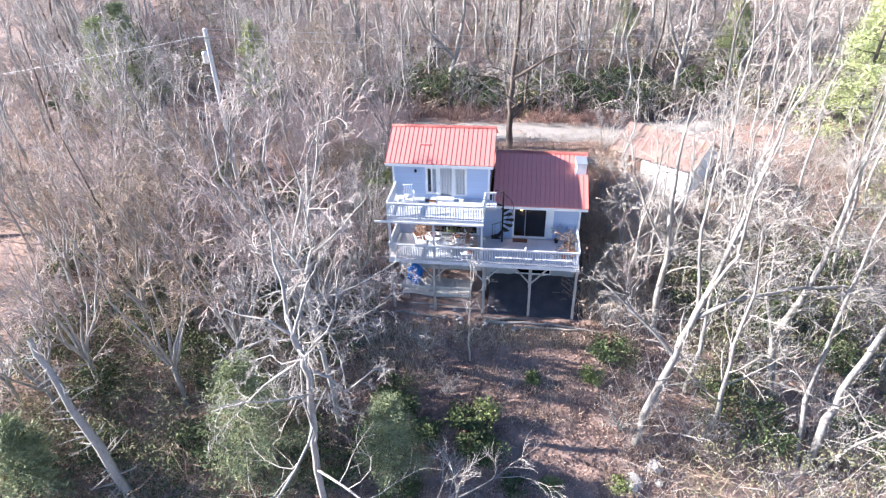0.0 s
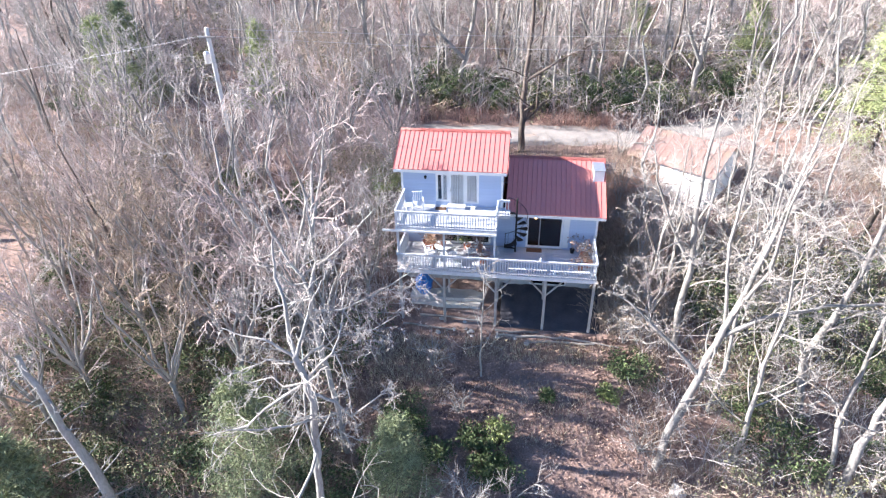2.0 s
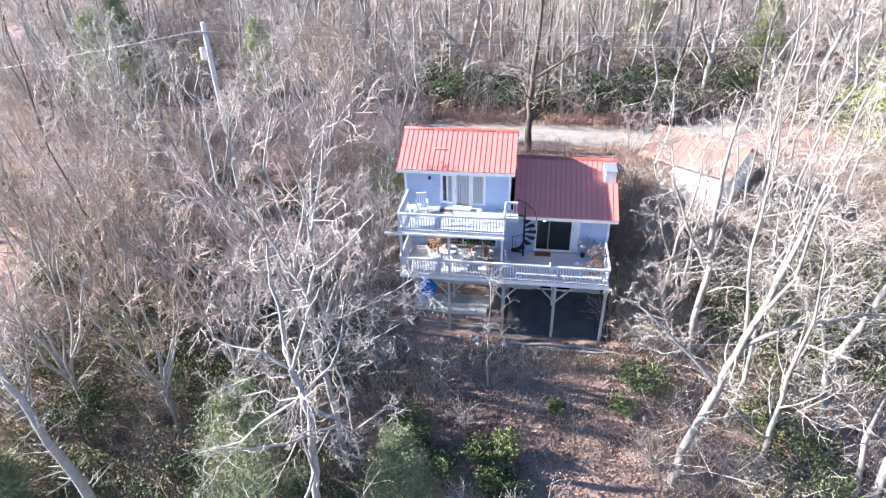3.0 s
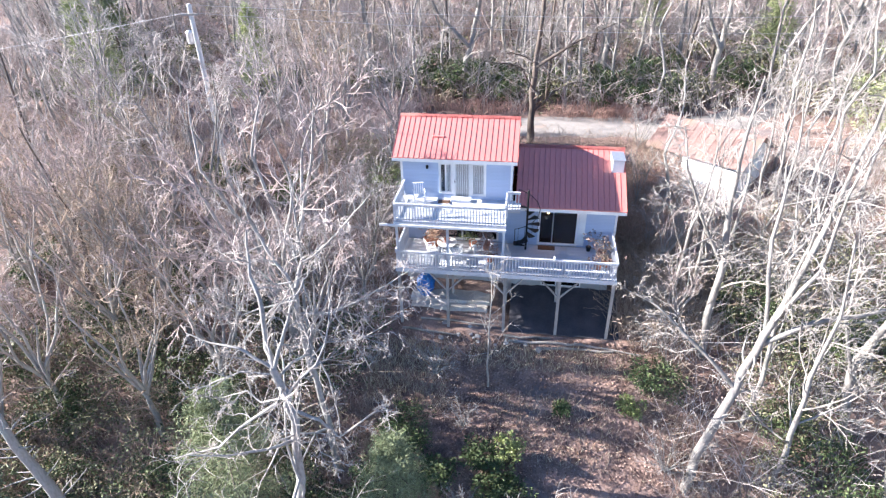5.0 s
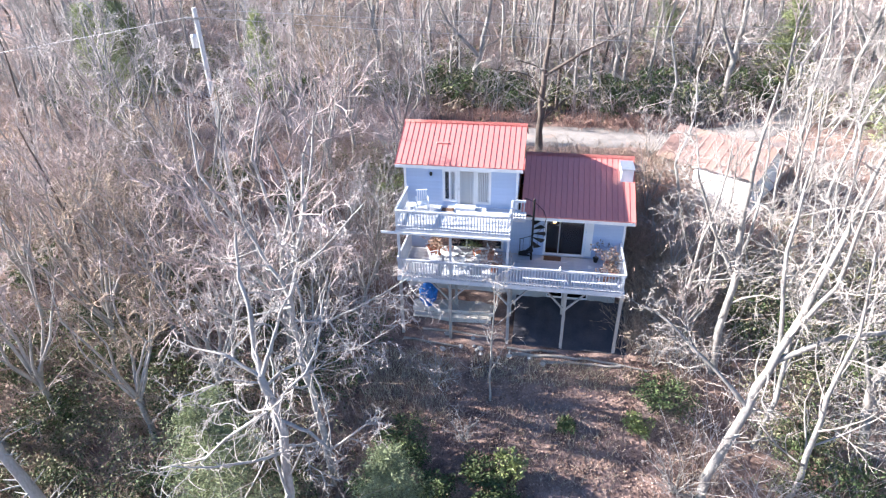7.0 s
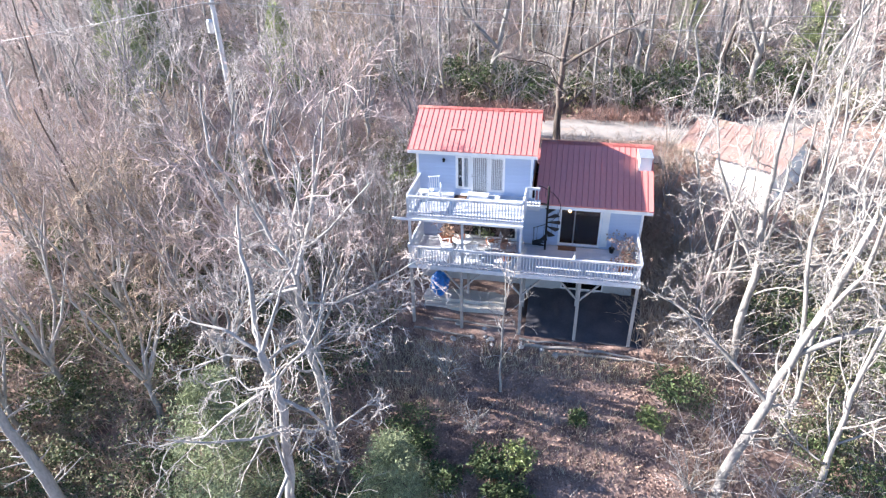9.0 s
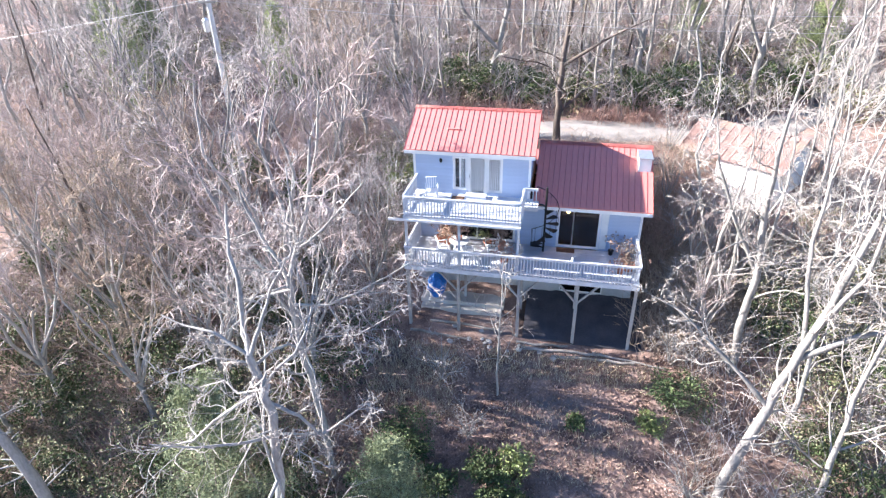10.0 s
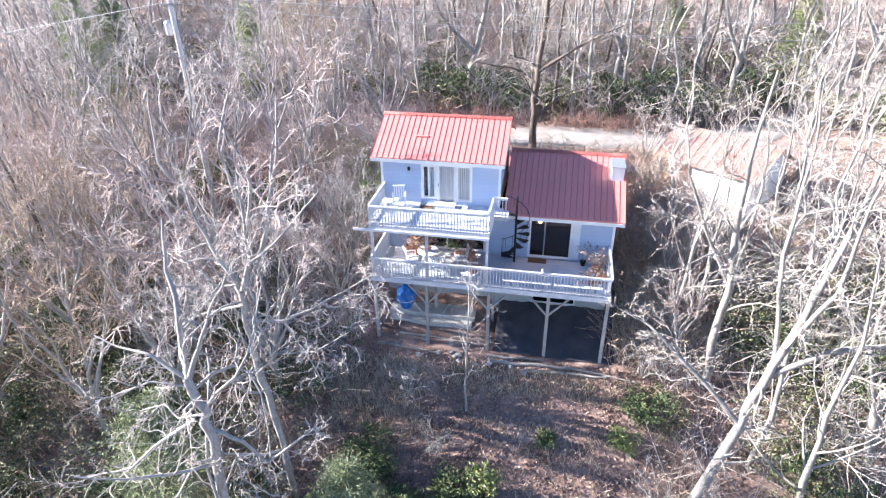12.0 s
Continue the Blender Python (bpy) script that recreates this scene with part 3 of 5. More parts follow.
def side_way(rs, d, spread):
    """A way that leaves d at the given angle, turned at random about it."""
    a = np.cross(d, rs.normal(size=3))
    a /= np.linalg.norm(a) + 1e-9
    return d * math.cos(spread) + a * math.sin(spread)


def shoot(rs, start, way, length, radius, k, wobble, lift, tip=0.25):
    p, d, out, curl = np.array(start, float), np.array(way, float), [], np.zeros(3)
    d /= np.linalg.norm(d)
    for i in range(k):
        out.append(p.copy())
        curl = 0.55 * curl + rs.normal(size=3) * wobble
        d = d + curl + np.array((0, 0, lift))
        d /= np.linalg.norm(d)
        p = p + d * length / (k - 1)
    return np.array(out), radius * np.linspace(1, tip, k)


def along(line, t):
    p, r = line
    f = t * (len(p) - 1)
    i = min(int(f), len(p) - 2)
    d = p[i + 1] - p[i]
    return p[i] + d * (f - i), d / (np.linalg.norm(d) + 1e-9), r[i] + (r[i + 1] - r[i]) * (f - i)


def crown(rs, stems, plan):
    """Grows side shoots level by level. plan rows: how many a parent, first place on it, length, angle, radius share, points, wobble, lift."""
    levels, parents = [], stems
    for count, first, (l0, l1), (a0, a1), share, k, wobble, lift, least in plan:
        kids = []
        for line in parents:
            size = np.linalg.norm(line[0][-1] - line[0][0])
            n = max(1, int(rs.poisson(count)))
            for j in range(n):
                t = first + (1 - first) * (j + rs.rand()) / n
                at, d, r = along(line, min(t, 0.99))
                way = side_way(rs, d, radians(rs.uniform(a0, a1)))
                kids.append(shoot(rs, at, way, size * rs.uniform(l0, l1) * (1.15 - 0.55 * t), max(r * share, least), k, wobble, lift))
        levels.append(kids)
        parents = kids
    return levels


def bare_tree(name, label, at, stems, plan, bark, twig, seed, group="", thick=6, single=False):
    """A leafless tree: each stem a trunk, then limbs, then branches and twigs. stems: points relative to the foot, and radii."""
    rs = np.random.RandomState(seed)
    tree = thing(name, label, "tree", at, group=group)
    lines = []
    for pts, r0, r1 in stems:
        pts = np.array(pts, float)
        k = 3 * (len(pts) - 1) + 1
        f = np.linspace(0, len(pts) - 1, k)
        p = np.stack([np.interp(f, np.arange(len(pts)), pts[:, c]) for c in range(3)], -1)
        p[1:] += rs.normal(size=(k - 1, 3)) * 0.035 * (r0 / 0.15)
        lines.append((p, np.linspace(r0, r1, k) * (1 + 0.05 * rs.normal(size=k))))
    for line in lines:
        quad_mesh("trunk" if line is lines[0] else "stem", *tubes([line], thick + 2), bark, tree, True)
    levels = crown(rs, lines, plan)
    rest = levels[1:] if single else levels
    if single:
        for line in levels[0]:
            quad_mesh("limb", *tubes([line], thick), bark, tree, True)
    parts = [tubes(lv, 3 if i or not single else 4) for i, lv in enumerate(rest)]
    vs, qs, n = [], [], 0
    for v, q in parts:
        vs.append(v), qs.append(q + n)
        n += len(v)
    tagged(quad_mesh("crown", np.concatenate(vs), np.concatenate(qs), twig, tree, True), kind="stuff")
    return tree


def straight(h, lean=0.0, r=0.14, rs=None, bend=0.25):
    pts = [(0, 0, -0.4)]
    for i in range(1, 5):
        f = i / 4
        pts.append((lean * f * h + rs.normal() * bend, rs.normal() * bend, h * f))
    return [(pts, r, r * 0.18)]


def forked(h, rs, n=5):
    """A short trunk that splits into several spreading stems."""
    f = 0.3 * h
    out = [([(0, 0, -0.4), (rs.normal() * 0.1, rs.normal() * 0.1, f * 0.6), (0, 0, f * 1.15)], 0.15, 0.10)]
    for i in range(n):
        a, w = 6.28 * (i + 0.6 * rs.rand()) / n, h * rs.uniform(0.14, 0.3)
        z = f * rs.uniform(0.7, 1.1)
        t = h * rs.uniform(0.8, 1.05)
        out.append(([(0, 0, z), (math.cos(a) * w * 0.45, math.sin(a) * w * 0.45, z + (t - z) * 0.35), (math.cos(a + 0.3) * w * 0.8, math.sin(a + 0.3) * w * 0.8, z + (t - z) * 0.7), (math.cos(a) * w, math.sin(a) * w, t)], 0.08, 0.014))
    return out


# how many, first place, length share, angles, radius share, points, wobble, lift, least radius
SLENDER = [(13, 0.16, (0.17, 0.36), (25, 58), 0.45, 6, 0.15, 0.08, 0.03), (5, 0.2, (0.35, 0.6), (25, 58), 0.55, 4, 0.17, 0.05, 0.021), (4, 0.2, (0.45, 0.75), (22, 52), 0.7, 3, 0.17, 0.03, 0.0155)]
BUSHY = [(4, 0.22, (0.34, 0.6), (22, 55), 0.5, 6, 0.15, 0.06, 0.022), (5, 0.2, (0.38, 0.64), (22, 55), 0.55, 5, 0.16, 0.05, 0.016), (4.5, 0.2, (0.45, 0.75), (22, 52), 0.7, 3, 0.17, 0.03, 0.0125)]
FARAWAY = [(12, 0.1, (0.18, 0.38), (25, 58), 0.45, 5, 0.15, 0.08, 0.04), (5, 0.2, (0.34, 0.62), (25, 58), 0.55, 4, 0.17, 0.05, 0.029), (4, 0.15, (0.45, 0.75), (22, 55), 0.75, 2, 0.15, 0.03, 0.023)]
BIG = [(11, 0.2, (0.2, 0.44), (28, 70), 0.32, 9, 0.19, 0.04, 0.02), (6, 0.18, (0.34, 0.62), (25, 65), 0.42, 7, 0.2, 0.03, 0.0135), (6, 0.15, (0.4, 0.72), (22, 58), 0.6, 4, 0.2, 0.02, 0.0105)]
CROOKED = [(7, 0.15, (0.28, 0.65), (25, 72), 0.42, 8, 0.25, 0.01, 0.017), (6, 0.18, (0.34, 0.65), (25, 68), 0.5, 6, 0.24, 0.01, 0.012), (5, 0.15, (0.4, 0.72), (22, 62), 0.65, 4, 0.22, 0.01, 0.009)]


def leaf_cards(rs, centres, radii, per, size, flat=0.6, droop=0.0):
    """Small folded leaves spread through clumps; returns vertices and quads."""
    c = np.repeat(np.array(centres, float), per, axis=0)
    r = np.repeat(np.array(radii, float), per, axis=0)
    n = len(c)
    off = rs.normal(size=(n, 3))
    off /= np.linalg.norm(off, axis=1, keepdims=True)
    off *= rs.uniform(0.25, 1.0, (n, 1)) ** 0.5
    off[:, 2] *= flat
    p = c + off * r[:, None]
    a = off + rs.normal(size=(n, 3)) * 0.6
    a[:, 2] -= droop
    a /= np.linalg.norm(a, axis=1, keepdims=True)
    b = np.cross(a, rs.normal(size=(n, 3)))
    b /= np.linalg.norm(b, axis=1, keepdims=True)
    ln, wd = (size[0] * rs.uniform(0.6, 1.3, n))[:, None], (size[1] * rs.uniform(0.7, 1.2, n))[:, None]
    v = np.stack((p, p + a * ln * 0.5 + b * wd, p + a * ln, p + a * ln * 0.5 - b * wd), 1).reshape(-1, 3)
    return v, np.arange(4 * n).reshape(n, 4)


def laurel(name, label, at, w, h, seed, leaf=LAUREL, group="", clumps=26, per=60, size=(0.15, 0.035)):
    rs = np.random.RandomState(seed)
    bush = thing(name, label, "bush", at, group=group)
    cs, stems = [], []
    for i in range(clumps):
        a, d = rs.uniform(0, 2 * np.pi), rs.uniform(0.1, 1) ** 0.6
        c = np.array((math.cos(a) * d * w, math.sin(a) * d * w, h * (0.35 + 0.65 * rs.rand()) * (1.1 - 0.5 * d)))
        cs.append(c)
        stems.append((np.array([(0, 0, -0.1), c * (0.5, 0.5, 0.45) + rs.normal(size=3) * 0.05, c]), np.array((0.03, 0.02, 0.008))))
    quad_mesh("stem", *tubes(stems, 4), BARK_DARK, bush)
    quad_mesh("foliage", *leaf_cards(rs, cs, rs.uniform(0.22, 0.42, clumps) * min(1.3, max(0.6, w)), per, size), leaf, bush)
    return bush


def pine(name, label, at, h, w, seed, leaf=NEEDLE, group="", base=0.15, whorls=13, per=30, needle=(0.32, 0.024)):
    rs = np.random.RandomState(seed)
    tree = thing(name, label, "tree", at, group=group)
    trunk = (np.array([(0, 0, -0.3), (0.05, 0.03, h * 0.5), (0.0, 0.06, h)]), np.array((0.02 * h ** 0.9, 0.012 * h ** 0.9, 0.015)))
    quad_mesh("trunk", *tubes([trunk], 8), BARK_DARK, tree, True)
    limbs, cs, rr = [], [], []
    for i in range(whorls):
        f = base + (1 - base) * (i + 0.3 * rs.rand()) / whorls
        for j in range(6):
            a, ln = rs.uniform(0, 6.3), w * (1.06 - f) * rs.uniform(0.6, 1.15) + 0.15
            tip = np.array((math.cos(a) * ln, math.sin(a) * ln, h * f + ln * rs.uniform(-0.05, 0.35)))
            root = np.array((0, 0, h * f))
            limbs.append((np.array([root, (root + tip) / 2 + (0, 0, -0.04 * ln), tip]), np.array((0.03, 0.02, 0.008))))
            for t in np.arange(0.3, 1.01, 0.16):
                cs.append(root + (tip - root) * t + rs.normal(size=3) * 0.14)
                rr.append(0.26 + 0.2 * ln / w)
    tagged(quad_mesh("branchwork", *tubes(limbs, 4), BARK_DARK, tree), kind="stuff")
    quad_mesh("foliage", *leaf_cards(rs, cs, rr, per, needle, 0.7), leaf, tree)
    return tree


def foot(x, y):
    return (x, y, ground_at(x, y))


# ---- the trees that stand by themselves ----
def hero(name, label, x, y, stems, plan, bark, twig, seed):
    g = ground_at(x, y)
    rel = [([(px - x, py - y, pz - g) for px, py, pz in pts], a, b) for pts, a, b in stems]
    return bare_tree(name, label, (x, y, g), rel, plan, bark, twig, seed, thick=7, single=True)


hero("beech_tree", "tall leafless tree with pale sunlit bark and forked trunk", 6.4, -9.3,
     [([(6.4, -9.3, -6.8), (7.3, -8.5, -3.4), (8.2, -7.7, -0.6), (8.9, -7.1, 1.4)], 0.21, 0.14),
      ([(8.8, -7.2, 1.2), (9.9, -6.4, 5.0), (10.7, -5.6, 8.6), (11.1, -5.2, 11.0)], 0.13, 0.02),
      ([(8.7, -7.2, 0.9), (8.4, -6.0, 4.4), (8.8, -5.0, 7.6), (8.6, -4.6, 9.8)], 0.09, 0.015),
      ([(8.6, -7.3, 0.4), (10.2, -7.3, 1.6), (12.4, -7.2, 2.3), (14.4, -7.2, 2.6), (16.2, -7.4, 2.5)], 0.12, 0.03),
      ([(8.9, -7.1, 1.4), (9.6, -7.6, 4.0), (9.5, -7.8, 7.2), (9.9, -7.9, 9.6)], 0.10, 0.02),
      ([(7.9, -7.9, -1.4), (6.3, -7.4, 0.2), (4.6, -6.8, 1.6), (3.6, -6.4, 1.9)], 0.09, 0.02)], BIG, BARK_PALE, TWIG_PALE, 11)
hero("beech_tree", "upright leafless tree with pale grey bark beside the house", 8.0, -3.4,
     [([(8.0, -3.4, -4.0), (7.9, -3.3, 0.0), (7.8, -3.1, 3.3), (7.7, -2.9, 6.4), (7.9, -2.7, 9.5)], 0.2, 0.04),
      ([(7.85, -3.2, 1.5), (6.6, -3.3, 3.8), (5.6, -3.4, 6.0), (5.3, -3.2, 7.6)], 0.09, 0.02)], BIG, BARK_PALE, TWIG_PALE, 12)
hero("beech_tree", "leafless tree with a crooked grey trunk leaning outward", 13.8, -6.3,
     [([(13.8, -6.3, -5.2), (13.8, -6.3, -5.6), (13.1, -6.2, -2.8), (12.9, -6.2, -1.3), (13.5, -6.1, 0.7)], 0.2, 0.16),
      ([(13.5, -6.1, 0.7), (14.0, -5.8, 2.9), (14.4, -5.4, 5.5), (14.6, -5.1, 8.0), (14.9, -4.8, 9.9)], 0.15, 0.03),
      ([(12.9, -6.1, -1.4), (12.2, -5.8, 0.7), (12.0, -5.5, 3.3), (11.4, -5.2, 5.5)], 0.08, 0.02),
      ([(13.5, -6.1, 0.7), (14.6, -6.3, 1.5), (15.8, -6.4, 2.0), (17.1, -6.6, 2.1)], 0.05, 0.015)], BIG, BARK_PALE, TWIG_PALE, 13)
hero("beech_tree", "leafless tree with several pale stems from one foot", 14.3, -9.8,
     [([(14.3, -9.8, -7.0), (14.9, -9.1, -3.6), (15.4, -8.6, -1.4), (16.6, -7.9, 2.2), (17.8, -7.2, 6.0), (18.6, -6.8, 9.4)], 0.21, 0.04),
      ([(14.2, -9.7, -6.8), (14.0, -8.6, -3.0), (14.4, -7.8, 1.0), (14.9, -7.2, 5.0), (15.2, -6.9, 8.6)], 0.14, 0.03),
      ([(14.4, -9.9, -6.8), (16.2, -9.8, -4.2), (18.2, -9.6, -2.4)], 0.1, 0.02)], BIG, BARK_PALE, TWIG_PALE, 14)
hero("slender_tree", "thin leafless tree with pale bark", 9.2, -6.6,
     [([(9.2, -6.6, -5.4), (9.7, -6.2, -2.4), (9.6, -5.8, 0.6), (10.2, -5.2, 4.0), (10.4, -4.8, 8.0)], 0.12, 0.02)], BIG, BARK_PALE, TWIG_PALE, 15)
OAK_STEMS = [([(-7.2, -15.4, -9.3), (-7.4, -15.3, -2.5), (-7.3, -15.2, 0.0), (-7.1, -15.1, 2.5), (-7.2, -15.0, 3.4), (-7.5, -14.9, 4.3)], 0.15, 0.11),
      ([(-7.5, -14.9, 4.3), (-7.8, -14.5, 4.7), (-7.9, -14.1, 5.8), (-8.3, -13.6, 6.6), (-8.4, -13.2, 7.8)], 0.1, 0.03),
      ([(-7.5, -14.9, 4.3), (-7.3, -14.5, 5.0), (-7.1, -14.0, 5.8), (-6.7, -13.6, 6.6)], 0.07, 0.02)]
OAK_LIMBS = [([(-7.5, -15.0, 3.1), (-8.9, -15.2, 2.0), (-9.6, -15.4, 1.3), (-11.1, -15.6, 0.8)], 0.055, 0.018),
      ([(-7.2, -15.0, 3.3), (-8.2, -14.8, 2.8), (-8.7, -14.6, 3.0), (-9.7, -14.4, 2.4)], 0.04, 0.014),
      ([(-7.1, -15.0, 2.8), (-6.4, -14.9, 2.4), (-5.9, -14.8, 1.6), (-4.8, -14.7, 2.7), (-4.5, -14.6, 2.9)], 0.06, 0.014),
      ([(-7.5, -14.9, 4.3), (-8.2, -14.8, 4.7), (-8.5, -14.8, 4.9), (-9.4, -14.7, 4.9), (-10.1, -14.6, 5.1)], 0.06, 0.014),
      ([(-7.5, -14.9, 4.1), (-8.4, -15.1, 4.3), (-9.4, -15.4, 3.9), (-9.7, -15.6, 3.9)], 0.035, 0.012),
      ([(-7.1, -15.2, 2.0), (-7.4, -15.5, 2.1), (-7.7, -15.8, 1.9)], 0.03, 0.012),
      ([(-7.1, -15.2, 0.8), (-6.4, -15.3, 2.3), (-6.3, -15.4, 1.6), (-5.4, -15.5, 1.2)], 0.03, 0.012)]
hero("oak_tree", "large leafless tree with spreading grey lichen-marked limbs", -7.2, -15.4, OAK_STEMS + OAK_LIMBS, CROOKED, BARK_GREY, TWIG_PALE, 16)
OAK_STEMS = [([(-8.3, -9.9, -6.9), (-8.6, -9.9, -1.9), (-8.8, -9.9, 0.5), (-8.9, -9.9, 2.1), (-8.9, -9.9, 3.4)], 0.15, 0.1),
      ([(-8.9, -9.9, 3.4), (-9.2, -9.7, 3.9), (-9.9, -9.4, 4.7), (-10.5, -9.2, 5.9), (-10.7, -9.0, 7.5)], 0.09, 0.02),
      ([(-8.8, -9.9, 3.5), (-8.6, -9.5, 4.5), (-8.7, -9.2, 5.5), (-8.9, -8.8, 7.1)], 0.09, 0.02)]
OAK_LIMBS = [([(-8.4, -9.8, 4.6), (-7.9, -9.7, 4.9), (-7.3, -9.6, 5.5), (-6.7, -9.5, 6.2), (-5.9, -9.4, 7.1)], 0.06, 0.016),
      ([(-8.8, -10.0, 2.4), (-7.6, -9.7, 2.3), (-6.3, -9.3, 2.9), (-5.3, -8.9, 3.5), (-4.8, -8.6, 3.7)], 0.055, 0.014),
      ([(-7.6, -9.8, 2.4), (-7.0, -10.0, 1.5), (-6.5, -10.2, 0.9), (-6.1, -10.4, 0.1)], 0.03, 0.012),
      ([(-8.8, -10.0, 0.1), (-8.0, -9.9, 1.0), (-6.7, -9.7, 1.1), (-5.2, -9.6, 2.2)], 0.045, 0.012),
      ([(-8.8, -10.0, 3.0), (-10.4, -9.9, 2.4), (-11.2, -9.9, 2.0), (-11.7, -9.9, 2.6), (-12.7, -9.8, 3.0)], 0.05, 0.012),
      ([(-8.9, -10.0, 3.8), (-9.5, -10.1, 3.7), (-9.9, -10.3, 4.5), (-10.4, -10.4, 4.9)], 0.04, 0.012)]
hero("oak_tree", "leafless tree with grey forked limbs among brush", -8.3, -9.9, OAK_STEMS + OAK_LIMBS, CROOKED, BARK_GREY, TWIG_GREY, 17)
hero("dead_tree", "bare dead trunk with short broken grey branches", -18.0, -14.2,
     [([(-18.0, -14.2, -8.6), (-18.4, -14.2, -4.0), (-18.9, -14.3, 0.1), (-19.2, -14.2, 2.6)], 0.24, 0.10)],
     [(46, 0.1, (0.05, 0.14), (60, 95), 0.2, 4, 0.12, 0.0, 0.014), (2.5, 0.3, (0.3, 0.5), (30, 70), 0.5, 3, 0.2, 0, 0.007)], BARK_GREY, TWIG_PALE, 18)
hero("oak_tree", "leafless lane-side tree with a dark trunk", -0.7, 12.9,
     [([(-0.7, 12.9, -0.1), (-0.75, 12.9, 3.0), (-0.6, 12.9, 6.0), (-0.4, 13.2, 10.0), (-0.2, 13.4, 15.0)], 0.27, 0.06),
      ([(-0.6, 12.9, 5.6), (1.6, 12.6, 7.2), (4.0, 12.4, 8.4)], 0.12, 0.03)], BIG, BARK_DARK, TWIG_PALE, 19)
hero("sapling", "thin leafless sapling standing on the slope", -2.0, -5.8,
     [([(-2.0, -5.8, -5.0), (-2.05, -5.7, -2.6), (-2.0, -5.6, -0.4), (-1.9, -5.6, 2.4)], 0.065, 0.012)],
     [(20, 0.25, (0.22, 0.42), (35, 70), 0.4, 6, 0.2, 0.05, 0.013), (5, 0.2, (0.3, 0.55), (30, 60), 0.6, 4, 0.22, 0.02, 0.009), (3, 0.2, (0.4, 0.6), (30, 60), 0.7, 2, 0.2, 0, 0.007)], BARK_GREY, TWIG_PALE, 20)
for sx, sy, seed, n, w, h in ((5.9, -8.6, 22, 12, 1.9, 2.2), (13.0, -11.2, 23, 12, 2.4, 2.2), (16.6, -11.4, 24, 10, 2.2, 2.4), (-3.0, -7.6, 25, 8, 1.2, 1.8), (-4.6, -5.4, 26, 8, 1.2, 2.2), (5.6, -0.6, 27, 9, 1.0, 2.8), (6.0, 2.6, 28, 9, 1.2, 3.0), (5.4, -3.4, 29, 8, 1.0, 2.2)):
    rs = np.random.RandomState(seed)
    g = ground_at(sx, sy)
    arms = []
    for q in range(n):
        a, d = 6.28 * (q + rs.rand()) / n, w * rs.uniform(0.5, 1.0)
        t = h * rs.uniform(0.4, 1.0)
        arms.append(([(sx, sy, g - 0.1), (sx + math.cos(a) * d * 0.4, sy + math.sin(a) * d * 0.4, g + t * 0.6), (sx + math.cos(a) * d, sy + math.sin(a) * d, g + t)], 0.028, 0.008))
    hero("leafless_shrub", "spreading leafless shrub with pale tangled twigs", sx, sy, arms,
         [(4, 0.2, (0.3, 0.6), (25, 65), 0.6, 4, 0.22, 0.02, 0.011), (4, 0.2, (0.35, 0.65), (25, 60), 0.7, 3, 0.24, 0.02, 0.0085), (2, 0.2, (0.4, 0.7), (25, 60), 0.8, 2, 0.2, 0, 0.007)], BARK_PALE if seed < 26 else BARK_GREY, TWIG_PALE if seed < 26 else TWIG_GREY, seed)
hero("fallen_branchy_tree", "small leaning leafless tree with long pale branches", -3.4, -15.2,
     [([(-3.4, -15.2, -9.0), (-2.8, -14.6, -7.2), (-1.8, -13.6, -5.8), (-0.2, -12.8, -5.2), (1.4, -12.4, -5.3)], 0.07, 0.015),
      ([(-3.3, -15.1, -8.6), (-2.9, -14.0, -6.4), (-2.2, -12.8, -4.4)], 0.05, 0.012)], BUSHY[:3], BARK_PALE, TWIG_PALE, 21)

for hx, hy, hs, lean in ((-6.5, 22.9, 81, 0.9), (13.2, 23.4, 82, 0.3), (-37.5, 17.5, 83, -0.4), (5.2, 27.5, 84, 0.4), (-15.0, 25.5, 85, -0.3), (24.5, 29.0, 86, 0.6)):
    hero("oak_tree", "old leafless tree with pale sunlit limbs beyond the lane", hx, hy,
         [([(hx, hy, ground_at(hx, hy) - 0.3), (hx + 0.3 * lean, hy, 3.5), (hx + 1.2 * lean, hy + 0.3, 7.0), (hx + 1.6 * lean, hy + 0.6, 10.5), (hx + 2.4 * lean, hy + 0.8, 14.0)], 0.28, 0.06),
          ([(hx + 0.5 * lean, hy, 4.5), (hx - 1.4 * lean - 0.8, hy - 0.4, 7.2), (hx - 2.0 * lean - 1.6, hy - 0.5, 10.5)], 0.16, 0.04)], BIG, BARK_PALE, TWIG_PALE, hs)

# ---- woods ----
R = np.random.RandomState(5)
slender = [bare_tree("forest_tree", "tall slender leafless forest tree", foot(-30 + 7 * i, 30), straight(R.uniform(12.5, 16.5), R.uniform(-0.05, 0.05), R.uniform(0.13, 0.2), R, 0.35), SLENDER,
                     (BARK_PALE, BARK_GREY, BARK_PALE, BARK_DARK)[i % 4], (TWIG_GREY, TWIG_PALE, TWIG_MAUVE)[i % 3], 40 + i, "trees of the woods", thick=5) for i in range(7)]
faraway = [bare_tree("forest_tree", "distant slender leafless forest tree", foot(-30 + 9 * i, 46), straight(R.uniform(12.5, 16.5), R.uniform(-0.05, 0.05), R.uniform(0.14, 0.2), R, 0.4), FARAWAY,
                     (BARK_PALE, BARK_GREY)[i % 2], (TWIG_PALE, TWIG_GREY)[i % 3 // 2], 140 + i, "trees of the woods", thick=4) for i in range(6)]
